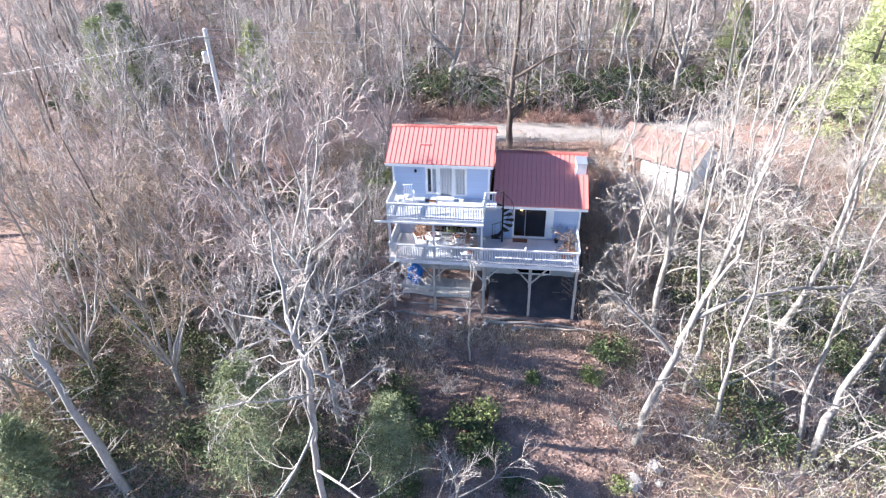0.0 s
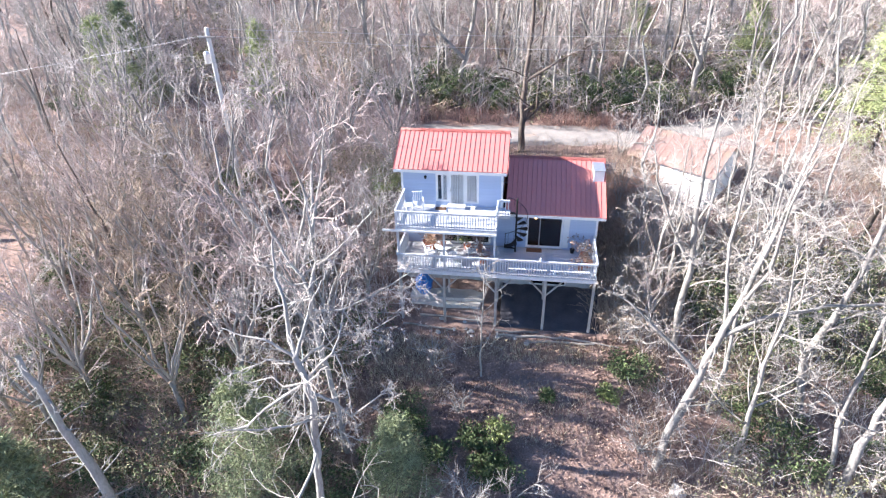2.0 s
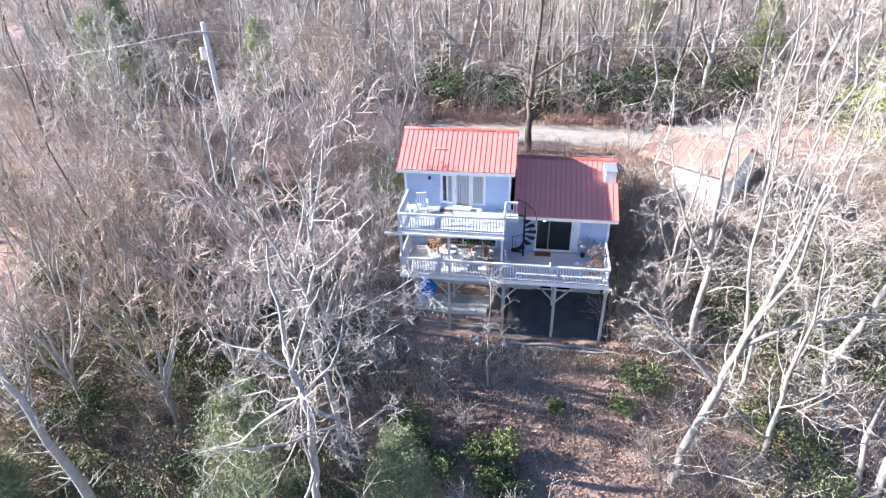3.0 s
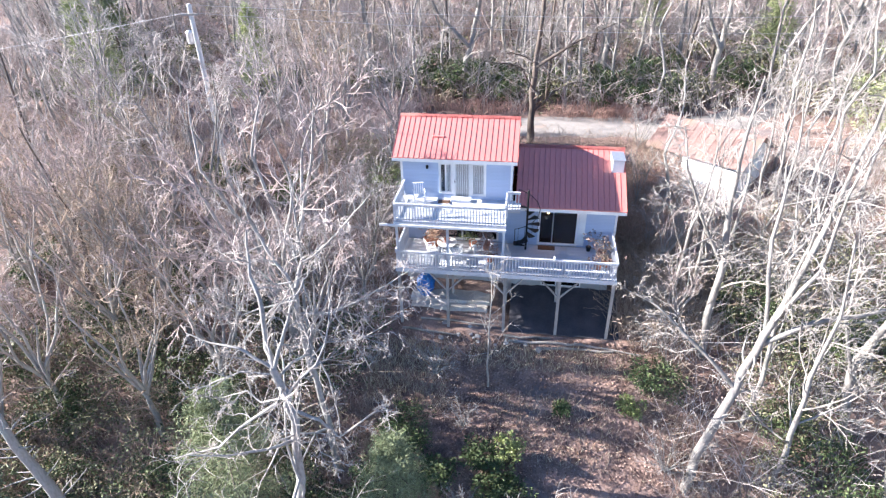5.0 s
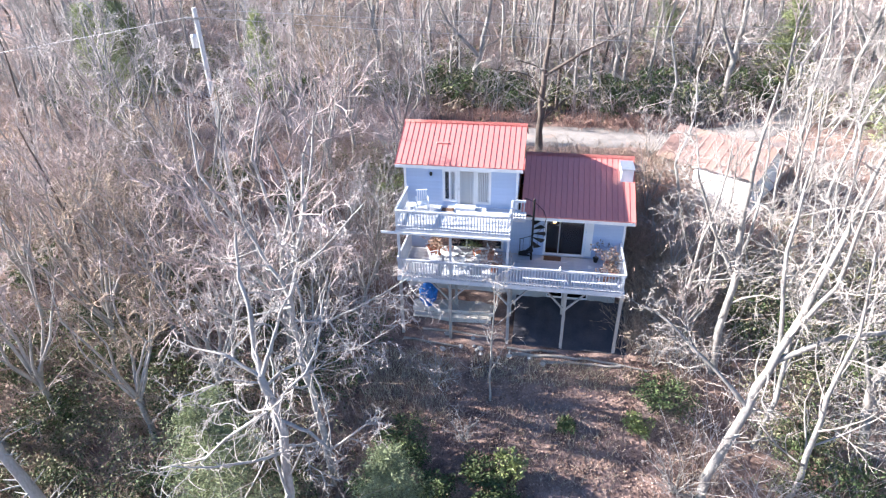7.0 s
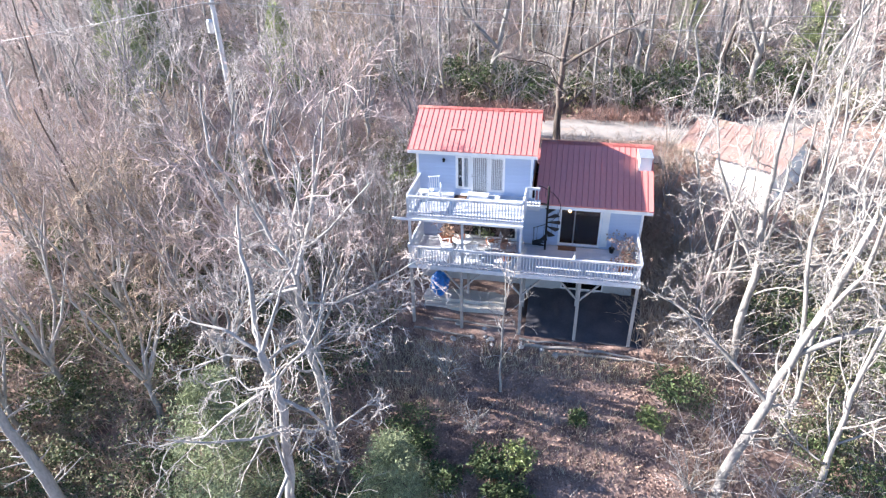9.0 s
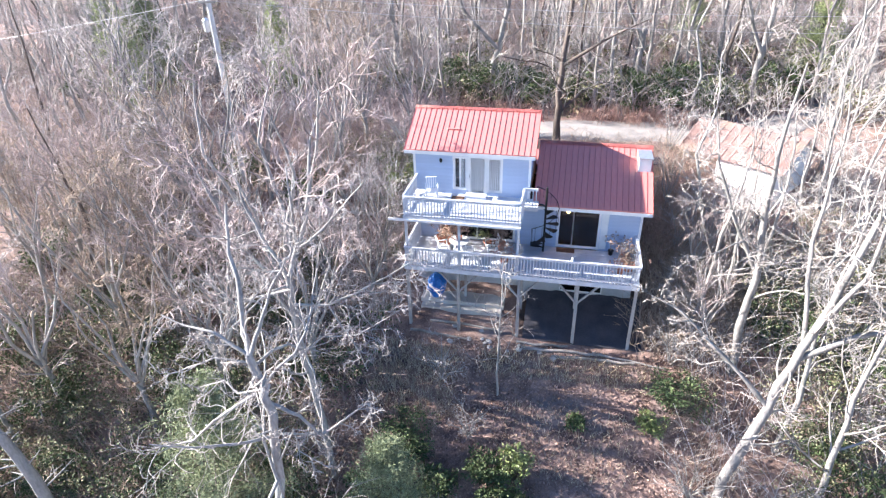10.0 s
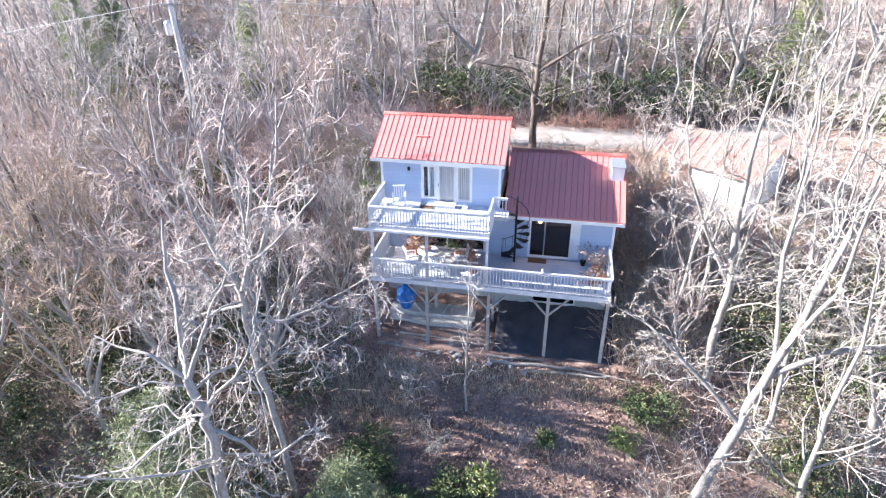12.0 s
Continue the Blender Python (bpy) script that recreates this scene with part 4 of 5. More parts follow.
bushy = [bare_tree("broad_tree", "broad leafless tree with a dense crown of fine twigs", foot(-24 + 3.5 * i, -2 + 3 * i), forked(R.uniform(8.0, 10.0), R, 7), BUSHY,
                   (BARK_GREY, BARK_GREY, BARK_PALE)[i % 3], (TWIG_MAUVE, BRUSH, TWIG_GREY, TWIG_MAUVE)[i], 60 + i, "broad trees beside the yard", thick=5) for i in range(4)]


def plant(src, x, y, rs, lo=0.85, hi=1.15):
    s = rs.uniform(lo, hi)
    m = Matrix.Translation(foot(x, y)) @ Matrix.Rotation(rs.uniform(0, 6.28), 4, "Z") @ Matrix.Rotation(rs.normal() * 0.04, 4, "X")
    ob = copy_thing(src, m)
    ob.scale = (s, s, s * rs.uniform(0.92, 1.08))
    return ob


def in_clear(x, y):
    house_yard = -8.0 < x < 6.0 and -17 < y < 10.5
    lane = abs(y - lane_y(x)) < 2.4 and -14 < x < 11
    shed = 7.2 < x < 12.8 and 4.2 < y < 11.5
    open_field = -37 < x < -30 and 4.5 < y < 8
    f = min(1.0, max(0.0, (20.5 - y) / 16.5))
    pole_view = 2 < y < 23 and abs(x + 28 - 9.5 * f) < 4.4
    front = -13 < x < 13 and 10 < y < 14
    return house_yard or lane or shed or open_field or front or pole_view


placed = [(-0.7, 12.9), (8, -3.4), (13.4, -5), (-8.6, -9.6), (6.4, -9.3), (14.3, -9.8), (9.2, -6.6)]


def scatter(rs, n, x0, x1, y0, y1, gap):
    got, tries = [], 0
    while len(got) < n and tries < n * 40:
        tries += 1
        x, y = rs.uniform(x0, x1), rs.uniform(y0, y1)
        if in_clear(x, y) or abs(x) > 16 + (y + 30) * 0.85:
            continue
        if all((x - a) ** 2 + (y - b) ** 2 > gap * gap for a, b in placed):
            placed.append((x, y)), got.append((x, y))
    return got


for i, (x, y) in enumerate(scatter(R, 31, -27, -8.3, -12, 14, 2.1)):
    near = x > -17 and -4 < y < 8
    plant(bushy[i % 4], x, y, R, 0.55 if near else 0.8, 0.75 if near else 1.15)
for i, (x, y) in enumerate(scatter(R, 20, 5.8, 26, -9, 12, 1.9)):
    plant(slender[(i % 2) * 3 + 1], x, y, R, 0.55, 0.8)
for i, (x, y) in enumerate(scatter(R, 135, -62, 58, 18.8, 44, 1.5)):
    plant(slender[i % 7], x, y, R, 0.7, 1.1)
for i, (x, y) in enumerate(scatter(R, 115, -82, 78, 44, 78, 1.8)):
    plant(faraway[i % 6], x, y, R, 0.8, 1.2)
for i, (x, y) in enumerate(scatter(R, 40, -52, -18, -6, 26, 2.0)):
    plant(slender[(i * 2) % 7], x, y, R, 0.6, 0.95)
for i, (x, y) in enumerate(scatter(R, 14, 16, 40, -6, 18, 2.4)):
    plant(slender[(i * 3) % 7], x, y, R, 0.6, 0.9)
for i, (x, y) in enumerate(((6.4, 0.8), (5.6, 5.2), (7.4, 2.6), (6.8, -2.4), (9.2, 2.6), (11.6, 1.8), (5.8, 9.6))):
    plant(bushy[i % 4], x, y, R, 0.38, 0.55)
for i, (x, y) in enumerate(((9.6, 1.0), (11.4, 3.6), (13.4, 2.4), (7.6, -0.8), (12.4, 0.2))):
    plant(slender[(1, 4)[i % 2]], x, y, R, 0.5, 0.68)

dome = copy_thing(bushy[0], Matrix.Translation(foot(-11.7, -5.0)) @ Matrix.Rotation(0.7, 4, "Z"))
dome.scale = (1.75, 1.75, 1.52)

# ---- evergreens ----
pine("pine_tree", "young pine with soft grey-green needles below the oak", foot(-11.6, -12.6), 8.4, 3.3, 70, per=70, needle=(0.2, 0.013))
pine("pine_tree", "young pine with soft grey-green needles", foot(-5.2, -11.8), 5.4, 2.2, 71, per=60, needle=(0.2, 0.013))
pine("pine_tree", "dense dark young pine at the wood's edge", foot(-23.2, -14.0), 5.6, 2.6, 72)
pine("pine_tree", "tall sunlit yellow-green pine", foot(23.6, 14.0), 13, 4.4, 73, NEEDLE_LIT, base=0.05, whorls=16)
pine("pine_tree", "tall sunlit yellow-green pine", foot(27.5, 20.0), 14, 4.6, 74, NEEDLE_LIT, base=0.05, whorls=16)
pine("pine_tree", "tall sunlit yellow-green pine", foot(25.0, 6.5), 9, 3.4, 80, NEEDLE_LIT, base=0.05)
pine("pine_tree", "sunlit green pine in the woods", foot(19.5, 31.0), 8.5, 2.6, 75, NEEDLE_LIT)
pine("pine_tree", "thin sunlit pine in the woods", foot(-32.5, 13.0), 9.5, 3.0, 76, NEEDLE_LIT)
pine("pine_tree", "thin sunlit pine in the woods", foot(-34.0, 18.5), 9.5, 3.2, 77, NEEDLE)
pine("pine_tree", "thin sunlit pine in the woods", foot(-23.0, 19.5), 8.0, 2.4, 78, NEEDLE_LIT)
pine("pine_tree", "narrow dark pine in the woods", foot(10.5, 38.0), 13, 1.8, 79)

R2 = np.random.RandomState(9)
shrub = [laurel("laurel_bush", "glossy dark evergreen laurel under the trees", foot(-20 + 3 * i, -6 - i), 1.5, 2.3, 90 + i, LAUREL, "laurels of the woods", 34, 60) for i in range(3)]
rhodo = [laurel("rhododendron", "large dark evergreen rhododendron beside the lane", foot(5.4 + 3.2 * i, 20.8 + i), 2.3, 3.0, 95 + i, LAUREL, "rhododendrons along the lane", 46, 70, (0.2, 0.05)) for i in range(2)]
for src, spots in ((shrub, [(-11, -6), (-13.5, -3.6), (-16.4, -8.4), (-22.5, -9.4), (-10.2, -10.8), (-15.2, -11.6), (-20.2, -12.2), (-12.4, -0.6), (-18.4, -1.6), (-22.6, -4.2), (-26, -7.4),
                            (-4.6, -12.8), (-6.2, -10.6), (-8.4, -12.2), (-10.8, -15.4), (-15.2, -15.2), (-5.6, -8.4), (15.2, -2.0), (13.4, -3.0), (19.2, 1.2), (17.0, -4.6), (11.0, -6.4),
                            (12.2, -8.6), (20.6, -5.6), (22.8, -1.0), (10.4, -1.6), (17.2, -8.6), (-27.4, -2.2), (-14.6, 4.4), (-19.6, 5.2)]),
                   (rhodo, [(-6.4, 22.6), (-10.4, 23.4), (-2.8, 22.0), (1.4, 22.8), (11.4, 23.2), (-14.6, 24.0), (15.4, 24.6), (-9.0, 26.2), (4.0, 26.0), (-40, 17), (24, 22), (9.6, 27.4), (-20, 22.4), (-4.8, 26.6)])):
    for i, (x, y) in enumerate(spots):
        plant(src[i % len(src)], x, y, R2, 0.7, 1.15)
for i, (x, y) in enumerate(((-2.0, -9.2), (-3.9, -10.1), (-5.6, -8.9), (-1.4, -10.4), (-0.5, -10.5))):
    laurel("evergreen_bush", "dark laurel bush low on the slope", foot(x, y), 0.9, 1.5, 119 + i, LAUREL, clumps=26, per=60)
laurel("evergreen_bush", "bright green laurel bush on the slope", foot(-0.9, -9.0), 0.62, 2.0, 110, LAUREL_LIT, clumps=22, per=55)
laurel("evergreen_bush", "broad green laurel bush at the clearing's edge", foot(5.6, -5.6), 1.3, 1.7, 111, LAUREL, clumps=30, per=60)
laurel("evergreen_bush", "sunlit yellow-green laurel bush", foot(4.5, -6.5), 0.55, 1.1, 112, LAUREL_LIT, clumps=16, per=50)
laurel("evergreen_bush", "small green shrub on the slope", foot(1.5, -6.6), 0.36, 0.6, 113, LAUREL, clumps=12, per=40)
laurel("evergreen_bush", "low green shrub among the leaves", foot(0.7, -11.8), 0.6, 0.7, 114, LAUREL, clumps=14, per=40)
laurel("evergreen_bush", "low green shrub among the leaves", foot(2.5, -11.6), 0.5, 0.6, 115, LAUREL_LIT, clumps=12, per=40)
laurel("evergreen_bush", "low yellow-green shrub beside stones", foot(5.7, -11.3), 0.5, 0.6, 116, LAUREL_LIT, clumps=12, per=40)
laurel("evergreen_bush", "tall yellow-green shrub beside the house wall", foot(-9.3, 5.6), 1.0, 2.6, 117, LAUREL_LIT, clumps=30, per=55)
laurel("evergreen_bush", "yellow-green shrub behind the house", foot(-10.6, 8.6), 1.0, 1.0, 118, LAUREL_LIT, clumps=16, per=45)


# ---- undergrowth: too many stems to count ----
def thicket(name, label, mat, n, seed, areas, lo, hi, radius, skip=None, k=3):
    """Arching stems in clusters over the given areas (x0, x1, y0, y1, share)."""
    rs = np.random.RandomState(seed)
    lines = []
    total = sum(a[4] for a in areas)
    for x0, x1, y0, y1, share in areas:
        m = int(n * share / total / 12)
        for _ in range(m):
            cx, cy = rs.uniform(x0, x1), rs.uniform(y0, y1)
            if in_clear(cx, cy) and not (skip and skip(cx, cy)):
                continue
            size = rs.uniform(0.6, 1.3)
            for _ in range(12):
                x, y = cx + rs.normal() * 0.45, cy + rs.normal() * 0.45
                h = rs.uniform(lo, hi) * size
                lean = rs.normal(size=2) * 0.4
                z = ground_at(x, y)
                p = [(x, y, z - 0.05)]
                for i in range(1, k):
                    f = i / (k - 1)
                    p.append((x + lean[0] * h * f * f + rs.normal() * 0.06 * h, y + lean[1] * h * f * f + rs.normal() * 0.06 * h, z + h * f * (1 - 0.2 * f)))
                lines.append((np.array(p), np.linspace(radius, radius * 0.5, k)))
                for _ in range(2):
                    at, d, r = along(lines[-1], rs.uniform(0.3, 0.9))
                    way = side_way(rs, d, radians(rs.uniform(25, 65)))
                    lines.insert(-1, (np.array([at, at + way * h * rs.uniform(0.25, 0.5)]), np.array((r * 0.9, radius * 0.4))) if k < 4 else shoot(rs, at, way, h * rs.uniform(0.3, 0.6), r * 0.85, 3, 0.2, 0.03, 0.5))
    return tagged(quad_mesh(name, *tubes(lines, 3), mat), label, "undergrowth", kind="stuff")


LEFT, RIGHT = (-30, -8, -6, 16, 1.0), (6.2, 28, -13, 12, 1.0)
LEFTER, FAR, FARTHER = (-52, -28, -8, 20, 0.5), (-60, 55, 18.5, 44, 1.0), (-80, 75, 44, 75, 0.8)
thicket("brushwood", "tangled tan leafless brush between the trees", BRUSH, 6160, 31, [LEFT, RIGHT, LEFTER], 0.8, 2.4, 0.013, k=4)
thicket("brushwood", "tangled grey leafless brush between the trees", TWIG_GREY, 4840, 32, [LEFT, RIGHT, LEFTER], 1.0, 3.2, 0.014)
thicket("brushwood", "tangled mauve leafless brush between the trees", TWIG_MAUVE, 2640, 33, [LEFT, LEFTER], 1.2, 3.4, 0.014)
thicket("brushwood", "tall pale leafless shoots between the trees", TWIG_PALE, 2200, 36, [RIGHT, LEFTER], 1.2, 3.2, 0.011, k=5)
thicket("brushwood", "far tan leafless brush in the woods", BRUSH, 6600, 38, [FAR, FARTHER], 0.9, 2.6, 0.026)
thicket("brushwood", "far pale leafless shoots in the woods", TWIG_PALE, 6000, 39, [FAR, FARTHER], 1.5, 4.5, 0.028)
thicket("brushwood", "far mauve leafless shoots in the woods", TWIG_MAUVE, 4200, 40, [FAR, FARTHER], 1.2, 3.6, 0.026)

thicket("brushwood", "far grey leafless brush in the upper woods", TWIG_GREY, 5400, 43, [(-62, -12, 19, 56, 1.0), (-20, 40, 28, 56, 0.5)], 1.0, 3.0, 0.028)


def leafy_cover(name, label, mat, n, seed, areas, top, size):
    """Low evergreen cover: clumps of small leaves over the given areas (x0, x1, y0, y1, share)."""
    rs = np.random.RandomState(seed)
    cs, rr = [], []
    total = sum(a[4] for a in areas)
    for x0, x1, y0, y1, share in areas:
        for _ in range(int(n * share / total)):
            x, y = rs.uniform(x0, x1), rs.uniform(y0, y1)
            if in_clear(x, y) or noise.noise((x * 0.16, y * 0.16, seed)) < -0.08:
                continue
            for _ in range(4):
                px, py = x + rs.normal() * 0.5, y + rs.normal() * 0.5
                cs.append((px, py, ground_at(px, py) + rs.uniform(0.15, top)))
                rr.append(rs.uniform(0.25, 0.5))
    return tagged(quad_mesh(name, *leaf_cards(rs, cs, rr, 15, size), mat), label, "undergrowth", kind="stuff")


leafy_cover("evergreen_cover", "dull olive evergreen undergrowth beneath the trees", OLIVE, 1900, 51, [(-34, -8, -14, 8, 1.0), (9, 26, -12, 4, 0.5)], 2.6, (0.13, 0.035))
leafy_cover("evergreen_cover", "dark glossy evergreen undergrowth beneath the trees", LAUREL, 900, 52, [(-28, -5, -17, -3, 1.0), (10, 24, -10, 3, 0.35)], 1.8, (0.15, 0.04))
leafy_cover("evergreen_cover", "olive evergreen undergrowth in the far woods", OLIVE, 1000, 53, [(-46, 44, 19, 36, 1.0), (-60, 60, 36, 60, 0.7)], 2.6, (0.26, 0.075))
thicket("brushwood", "reddish leafless brush along the lane", BRUSH_RED, 968, 34, [(0.5, 9, 18.0, 20.0, 1.0), (-9, -1.5, 18.6, 20, 0.4)], 0.6, 1.5, 0.012, skip=lambda x, y: True)
thicket("brushwood", "thin leafless brush beside the yard", BRUSH, 2288, 35, [(-7.6, -3.4, -16, -4.5, 1.0), (4.6, 7, -12, -3.5, 0.5), (-4, 4, 10.6, 13.6, 0.6), (4.2, 9, 9.4, 13.5, 0.8)], 0.4, 1.3, 0.009, skip=lambda x, y: True)
thicket("brushwood", "thin tan brush on the lower slope", BRUSH, 4200, 41, [(-28, -6, -17, -6, 1.0)], 0.8, 2.6, 0.011, k=4)
thicket("brushwood", "pale brush beside the shed", BRUSH, 3000, 37, [(4.4, 8, -3, 8, 1.4), (8, 14, -2, 2.5, 0.6)], 0.8, 2.2, 0.014, skip=lambda x, y: True)


thicket("brushwood", "low mauve brush in the open ground below the pole", TWIG_MAUVE, 2600, 47, [(-30, -14, 2, 20, 1.0), (-14, -9, 8, 19, 0.4)], 0.8, 2.0, 0.018, skip=lambda x, y: True)
thicket("brushwood", "pinkish brush between the house and the shed", BRUSH_RED, 1500, 48, [(4.8, 8.2, 2.5, 9, 1.0), (8, 13, 1.5, 4.5, 0.6)], 0.8, 2.2, 0.014, skip=lambda x, y: True, k=4)


def dead_grass():
    rs = np.random.RandomState(44)
    lines = []
    for x0, x1, y0, y1, n in ((-44, -20, 2, 16, 9500), (-8, -4, -7, -3.8, 1300), (-3, 5, -4.9, -3.7, 900), (-11, -8, 4, 10, 1200), (9, 17, -2, 4, 1500), (-2, 4, -9, -6, 600)):
        for _ in range(n):
            x, y = rs.uniform(x0, x1), rs.uniform(y0, y1)
            z, h = ground_at(x, y), rs.uniform(0.15, 0.45)
            lines.append((np.array([(x, y, z - 0.02), (x + rs.normal() * 0.12, y + rs.normal() * 0.12, z + h)]), np.array((0.012, 0.003))))
    tagged(quad_mesh("dead_grass", *tubes(lines, 3), GRASS), "tufts of straw-coloured dead grass", "grass", kind="stuff")


dead_grass()


def leaf_bed(label, mat, seed, areas, lo, hi):
    """Loose leaves lying on the ground over the given areas (x0, x1, y0, y1, count)."""
    rs = np.random.RandomState(seed)
    x = np.concatenate([rs.uniform(a[0], a[1], a[4]) for a in areas])
    y = np.concatenate([rs.uniform(a[2], a[3], a[4]) for a in areas])
    keep = ~((x > LX0 - 0.3) & (x < LX1 + 0.3) & (y > -3.2) & (y < BACK + 0.3))
    x, y = x[keep], y[keep]
    n = len(x)
    p = np.stack((x, y, ground_z(x, y) + 0.05), -1)
    a, b = rs.normal(size=(n, 3)) * (1, 1, 0.5), rs.normal(size=(n, 3)) * (1, 1, 0.5)
    a /= np.linalg.norm(a, axis=1, keepdims=True)
    b -= a * np.sum(a * b, axis=1, keepdims=True)
    b /= np.linalg.norm(b, axis=1, keepdims=True)
    s = rs.uniform(lo, hi, (n, 1))
    v = np.stack((p - a * s, p + b * s * 0.6, p + a * s, p - b * s * 0.6), 1).reshape(-1, 3)
    tagged(quad_mesh("fallen_leaves", v, np.arange(4 * n).reshape(n, 4), mat), label, "leaves", kind="stuff")


leaf_bed("carpet of fallen brown oak leaves", LEAF, 45, [(-9, 9, -15, -3.2, 24000), (-26, 24, -16, 14, 14000)], 0.035, 0.08)
leaf_bed("sunlit bed of russet fallen leaves", RUSSET, 46, [(11.0, 16.5, 0.0, 4.0, 4500), (9.5, 12, -2.5, 0.5, 1200), (-3, 4.5, -8.5, -4.2, 1400)], 0.04, 0.08)


# ---- pole and wires ----
POLE = material("bleached_pole", (0.42, 0.41, 0.41), (0.60, 0.59, 0.58), 3, 0.85, fine=30, stretch=(1, 1, 0.1), bump=0.3)
POLE_H = 10.8 - ground_at(-18.6, 4.0)


def utility_pole():
    p = thing("utility_pole", "grey wooden utility pole with a transformer can", "utility pole", (-18.6, 4.0, ground_at(-18.6, 4.0)))
    part("shaft", lathe(bmesh.new(), [(0.17, -0.4), (0.16, 3), (0.12, POLE_H), (0.09, POLE_H + 0.05)], sides=10), POLE, p)
    bm = bmesh.new()
    lathe(bm, [(0.08, 0), (0.18, 0.04), (0.18, 0.6), (0.13, 0.68), (0.04, 0.72)], (-0.14, -0.34, POLE_H - 1.9), 12)
    part("transformer", bm, SILVER, p, "grey transformer can")
    part("crossarm", boxes((-0.5, 0.5, -0.17, -0.08, POLE_H - 0.5, POLE_H - 0.4)), BARK_GREY, p)


utility_pole()


def wire(a, b, sag, radius=0.012):
    a, b = np.array(a, float), np.array(b, float)
    f = np.linspace(0, 1, 24)[:, None]
    p = a + (b - a) * f
    p[:, 2] -= (sag * 4 * f * (1 - f))[:, 0]
    w = quad_mesh("power_line", *tubes([(p, np.full(24, radius))], 4), IRON_PALE)
    tagged(w, "thin overhead power line strung between poles", "cable", group="overhead lines")


IRON_PALE = material("aluminium_cable", (0.42, 0.42, 0.43), (0.55, 0.55, 0.56), 6, 0.5, metal=0.3)
wire((-18.2, 3.9, 10.4), (32, 21.5, 6.6), 0.7)
wire((-18.6, 4.0, 10.8), (32, 23.5, 7.4), 0.6)
wire((-19.0, 3.9, 10.4), (-62, -2, 5.4), 0.6)


# ---- shed ----
def shed():
    s = thing("shed", "white-walled outbuilding with a rusty red metal roof", "shed", (SHED_A[0], SHED_A[1], ground_at(*SHED_A) - 0.4), SHED_TURN)
    L, W, H, RISE = SHED_L, 4.0, 2.6, 1.1
    part("long_wall", boxes((0, L, 0, 0.14, 0, H)), TRIM, s, "sunlit white board wall")
    part("long_wall", boxes((0, L, W - 0.14, W, 0, H)), TRIM, s)
    for x in (0, L - 0.14):
        bm = bmesh.new()
        pts = [(0.14, 0), (W - 0.14, 0), (W - 0.14, H), (W / 2, H + RISE - 0.1), (0.14, H)]
        rings = [[bm.verts.new((xx, y, z)) for y, z in pts] for xx in (x, x + 0.14)]
        bm.faces.new(rings[0][::-1]), bm.faces.new(rings[1])
        for i in range(5):
            bm.faces.new((rings[0][i], rings[0][(i + 1) % 5], rings[1][(i + 1) % 5], rings[1][i]))
        bmesh.ops.recalc_face_normals(bm, faces=bm.faces)
        part("gable_wall", bm, TRIM, s)
    for sgn in (0, 1):
        bm = bmesh.new()
        y0, y1 = (-0.4, W / 2) if not sgn else (W + 0.4, W / 2)
        z0, z1 = H - 0.22, H + RISE
        v = [bm.verts.new(c) for c in ((-2.2, y0, z0), (L + 0.4, y0, z0), (L + 0.4, y1, z1), (-2.2, y1, z1))]
        bm.faces.new(v)
        bmesh.ops.solidify(bm, geom=bm.faces[:], thickness=0.05)
        slope = part("roof_slope", bm, FADED, s, "faded red metal sheet")
        for i in range(13):
            x = -2.2 + (L + 2.6) * i / 12
            bm = bmesh.new()
            beam(bm, (x, y0, z0 + 0.055), (x, y1, z1 + 0.055), 0.03, 0.016)
            part("seam", bm, FADED, slope)
    for y in (0.1, W - 0.1):
        part("porch_post", boxes((-2.05, -1.93, y - 0.06, y + 0.06, 0, H - 0.1)), POST, s)
    part("door", boxes((0.9, 1.8, -0.03, -0.004, 0.4, 2.4)), TRIM, s)


SHED_A, SHED_TURN, SHED_L = (8.2, 7.7), -37.0, 3.2
shed()


# ---- things on and under the decks ----
def chair(x, y, z, turn, label="white plastic patio chair", group="patio chairs"):
    c = thing("patio_chair", label, "chair", (x, y, z), turn, group)
    part("seat", boxes((-0.25, 0.25, -0.24, 0.24, 0.38, 0.42), bevel=0.012), PLASTIC, c)
    for i in range(5):
        bx = -0.2 + i * 0.1
        bm = bmesh.new()
        beam(bm, (bx, 0.22, 0.42), (bx * 1.05, 0.34, 0.92), 0.05, 0.018)
        part("back_slat", bm, PLASTIC, c)
    bm = bmesh.new()
    beam(bm, (-0.27, 0.35, 0.94), (0.27, 0.35, 0.94), 0.05, 0.03)
    part("top_rail", bm, PLASTIC, c)
    for sx in (-1, 1):
        for sy in (-1, 1):
            bm = bmesh.new()
            beam(bm, (sx * 0.24, sy * 0.2, 0.40), (sx * 0.28, sy * 0.26, 0.0), 0.045)
            part("leg", bm, PLASTIC, c)
        bm = bmesh.new()
        beam(bm, (sx * 0.28, -0.26, 0.62), (sx * 0.28, 0.28, 0.64), 0.05, 0.03)
        beam(bm, (sx * 0.28, -0.22, 0.40), (sx * 0.28, -0.25, 0.62), 0.04)
        part("armrest", bm, PLASTIC, c)
    return c


chair(-5.95, -0.75, UDECK_Z, 15)
chair(-5.2, -1.75, DECK_Z, 120)
chair(-4.0, -2.1, DECK_Z, 200)
chair(-3.0, -1.3, DECK_Z, -70)


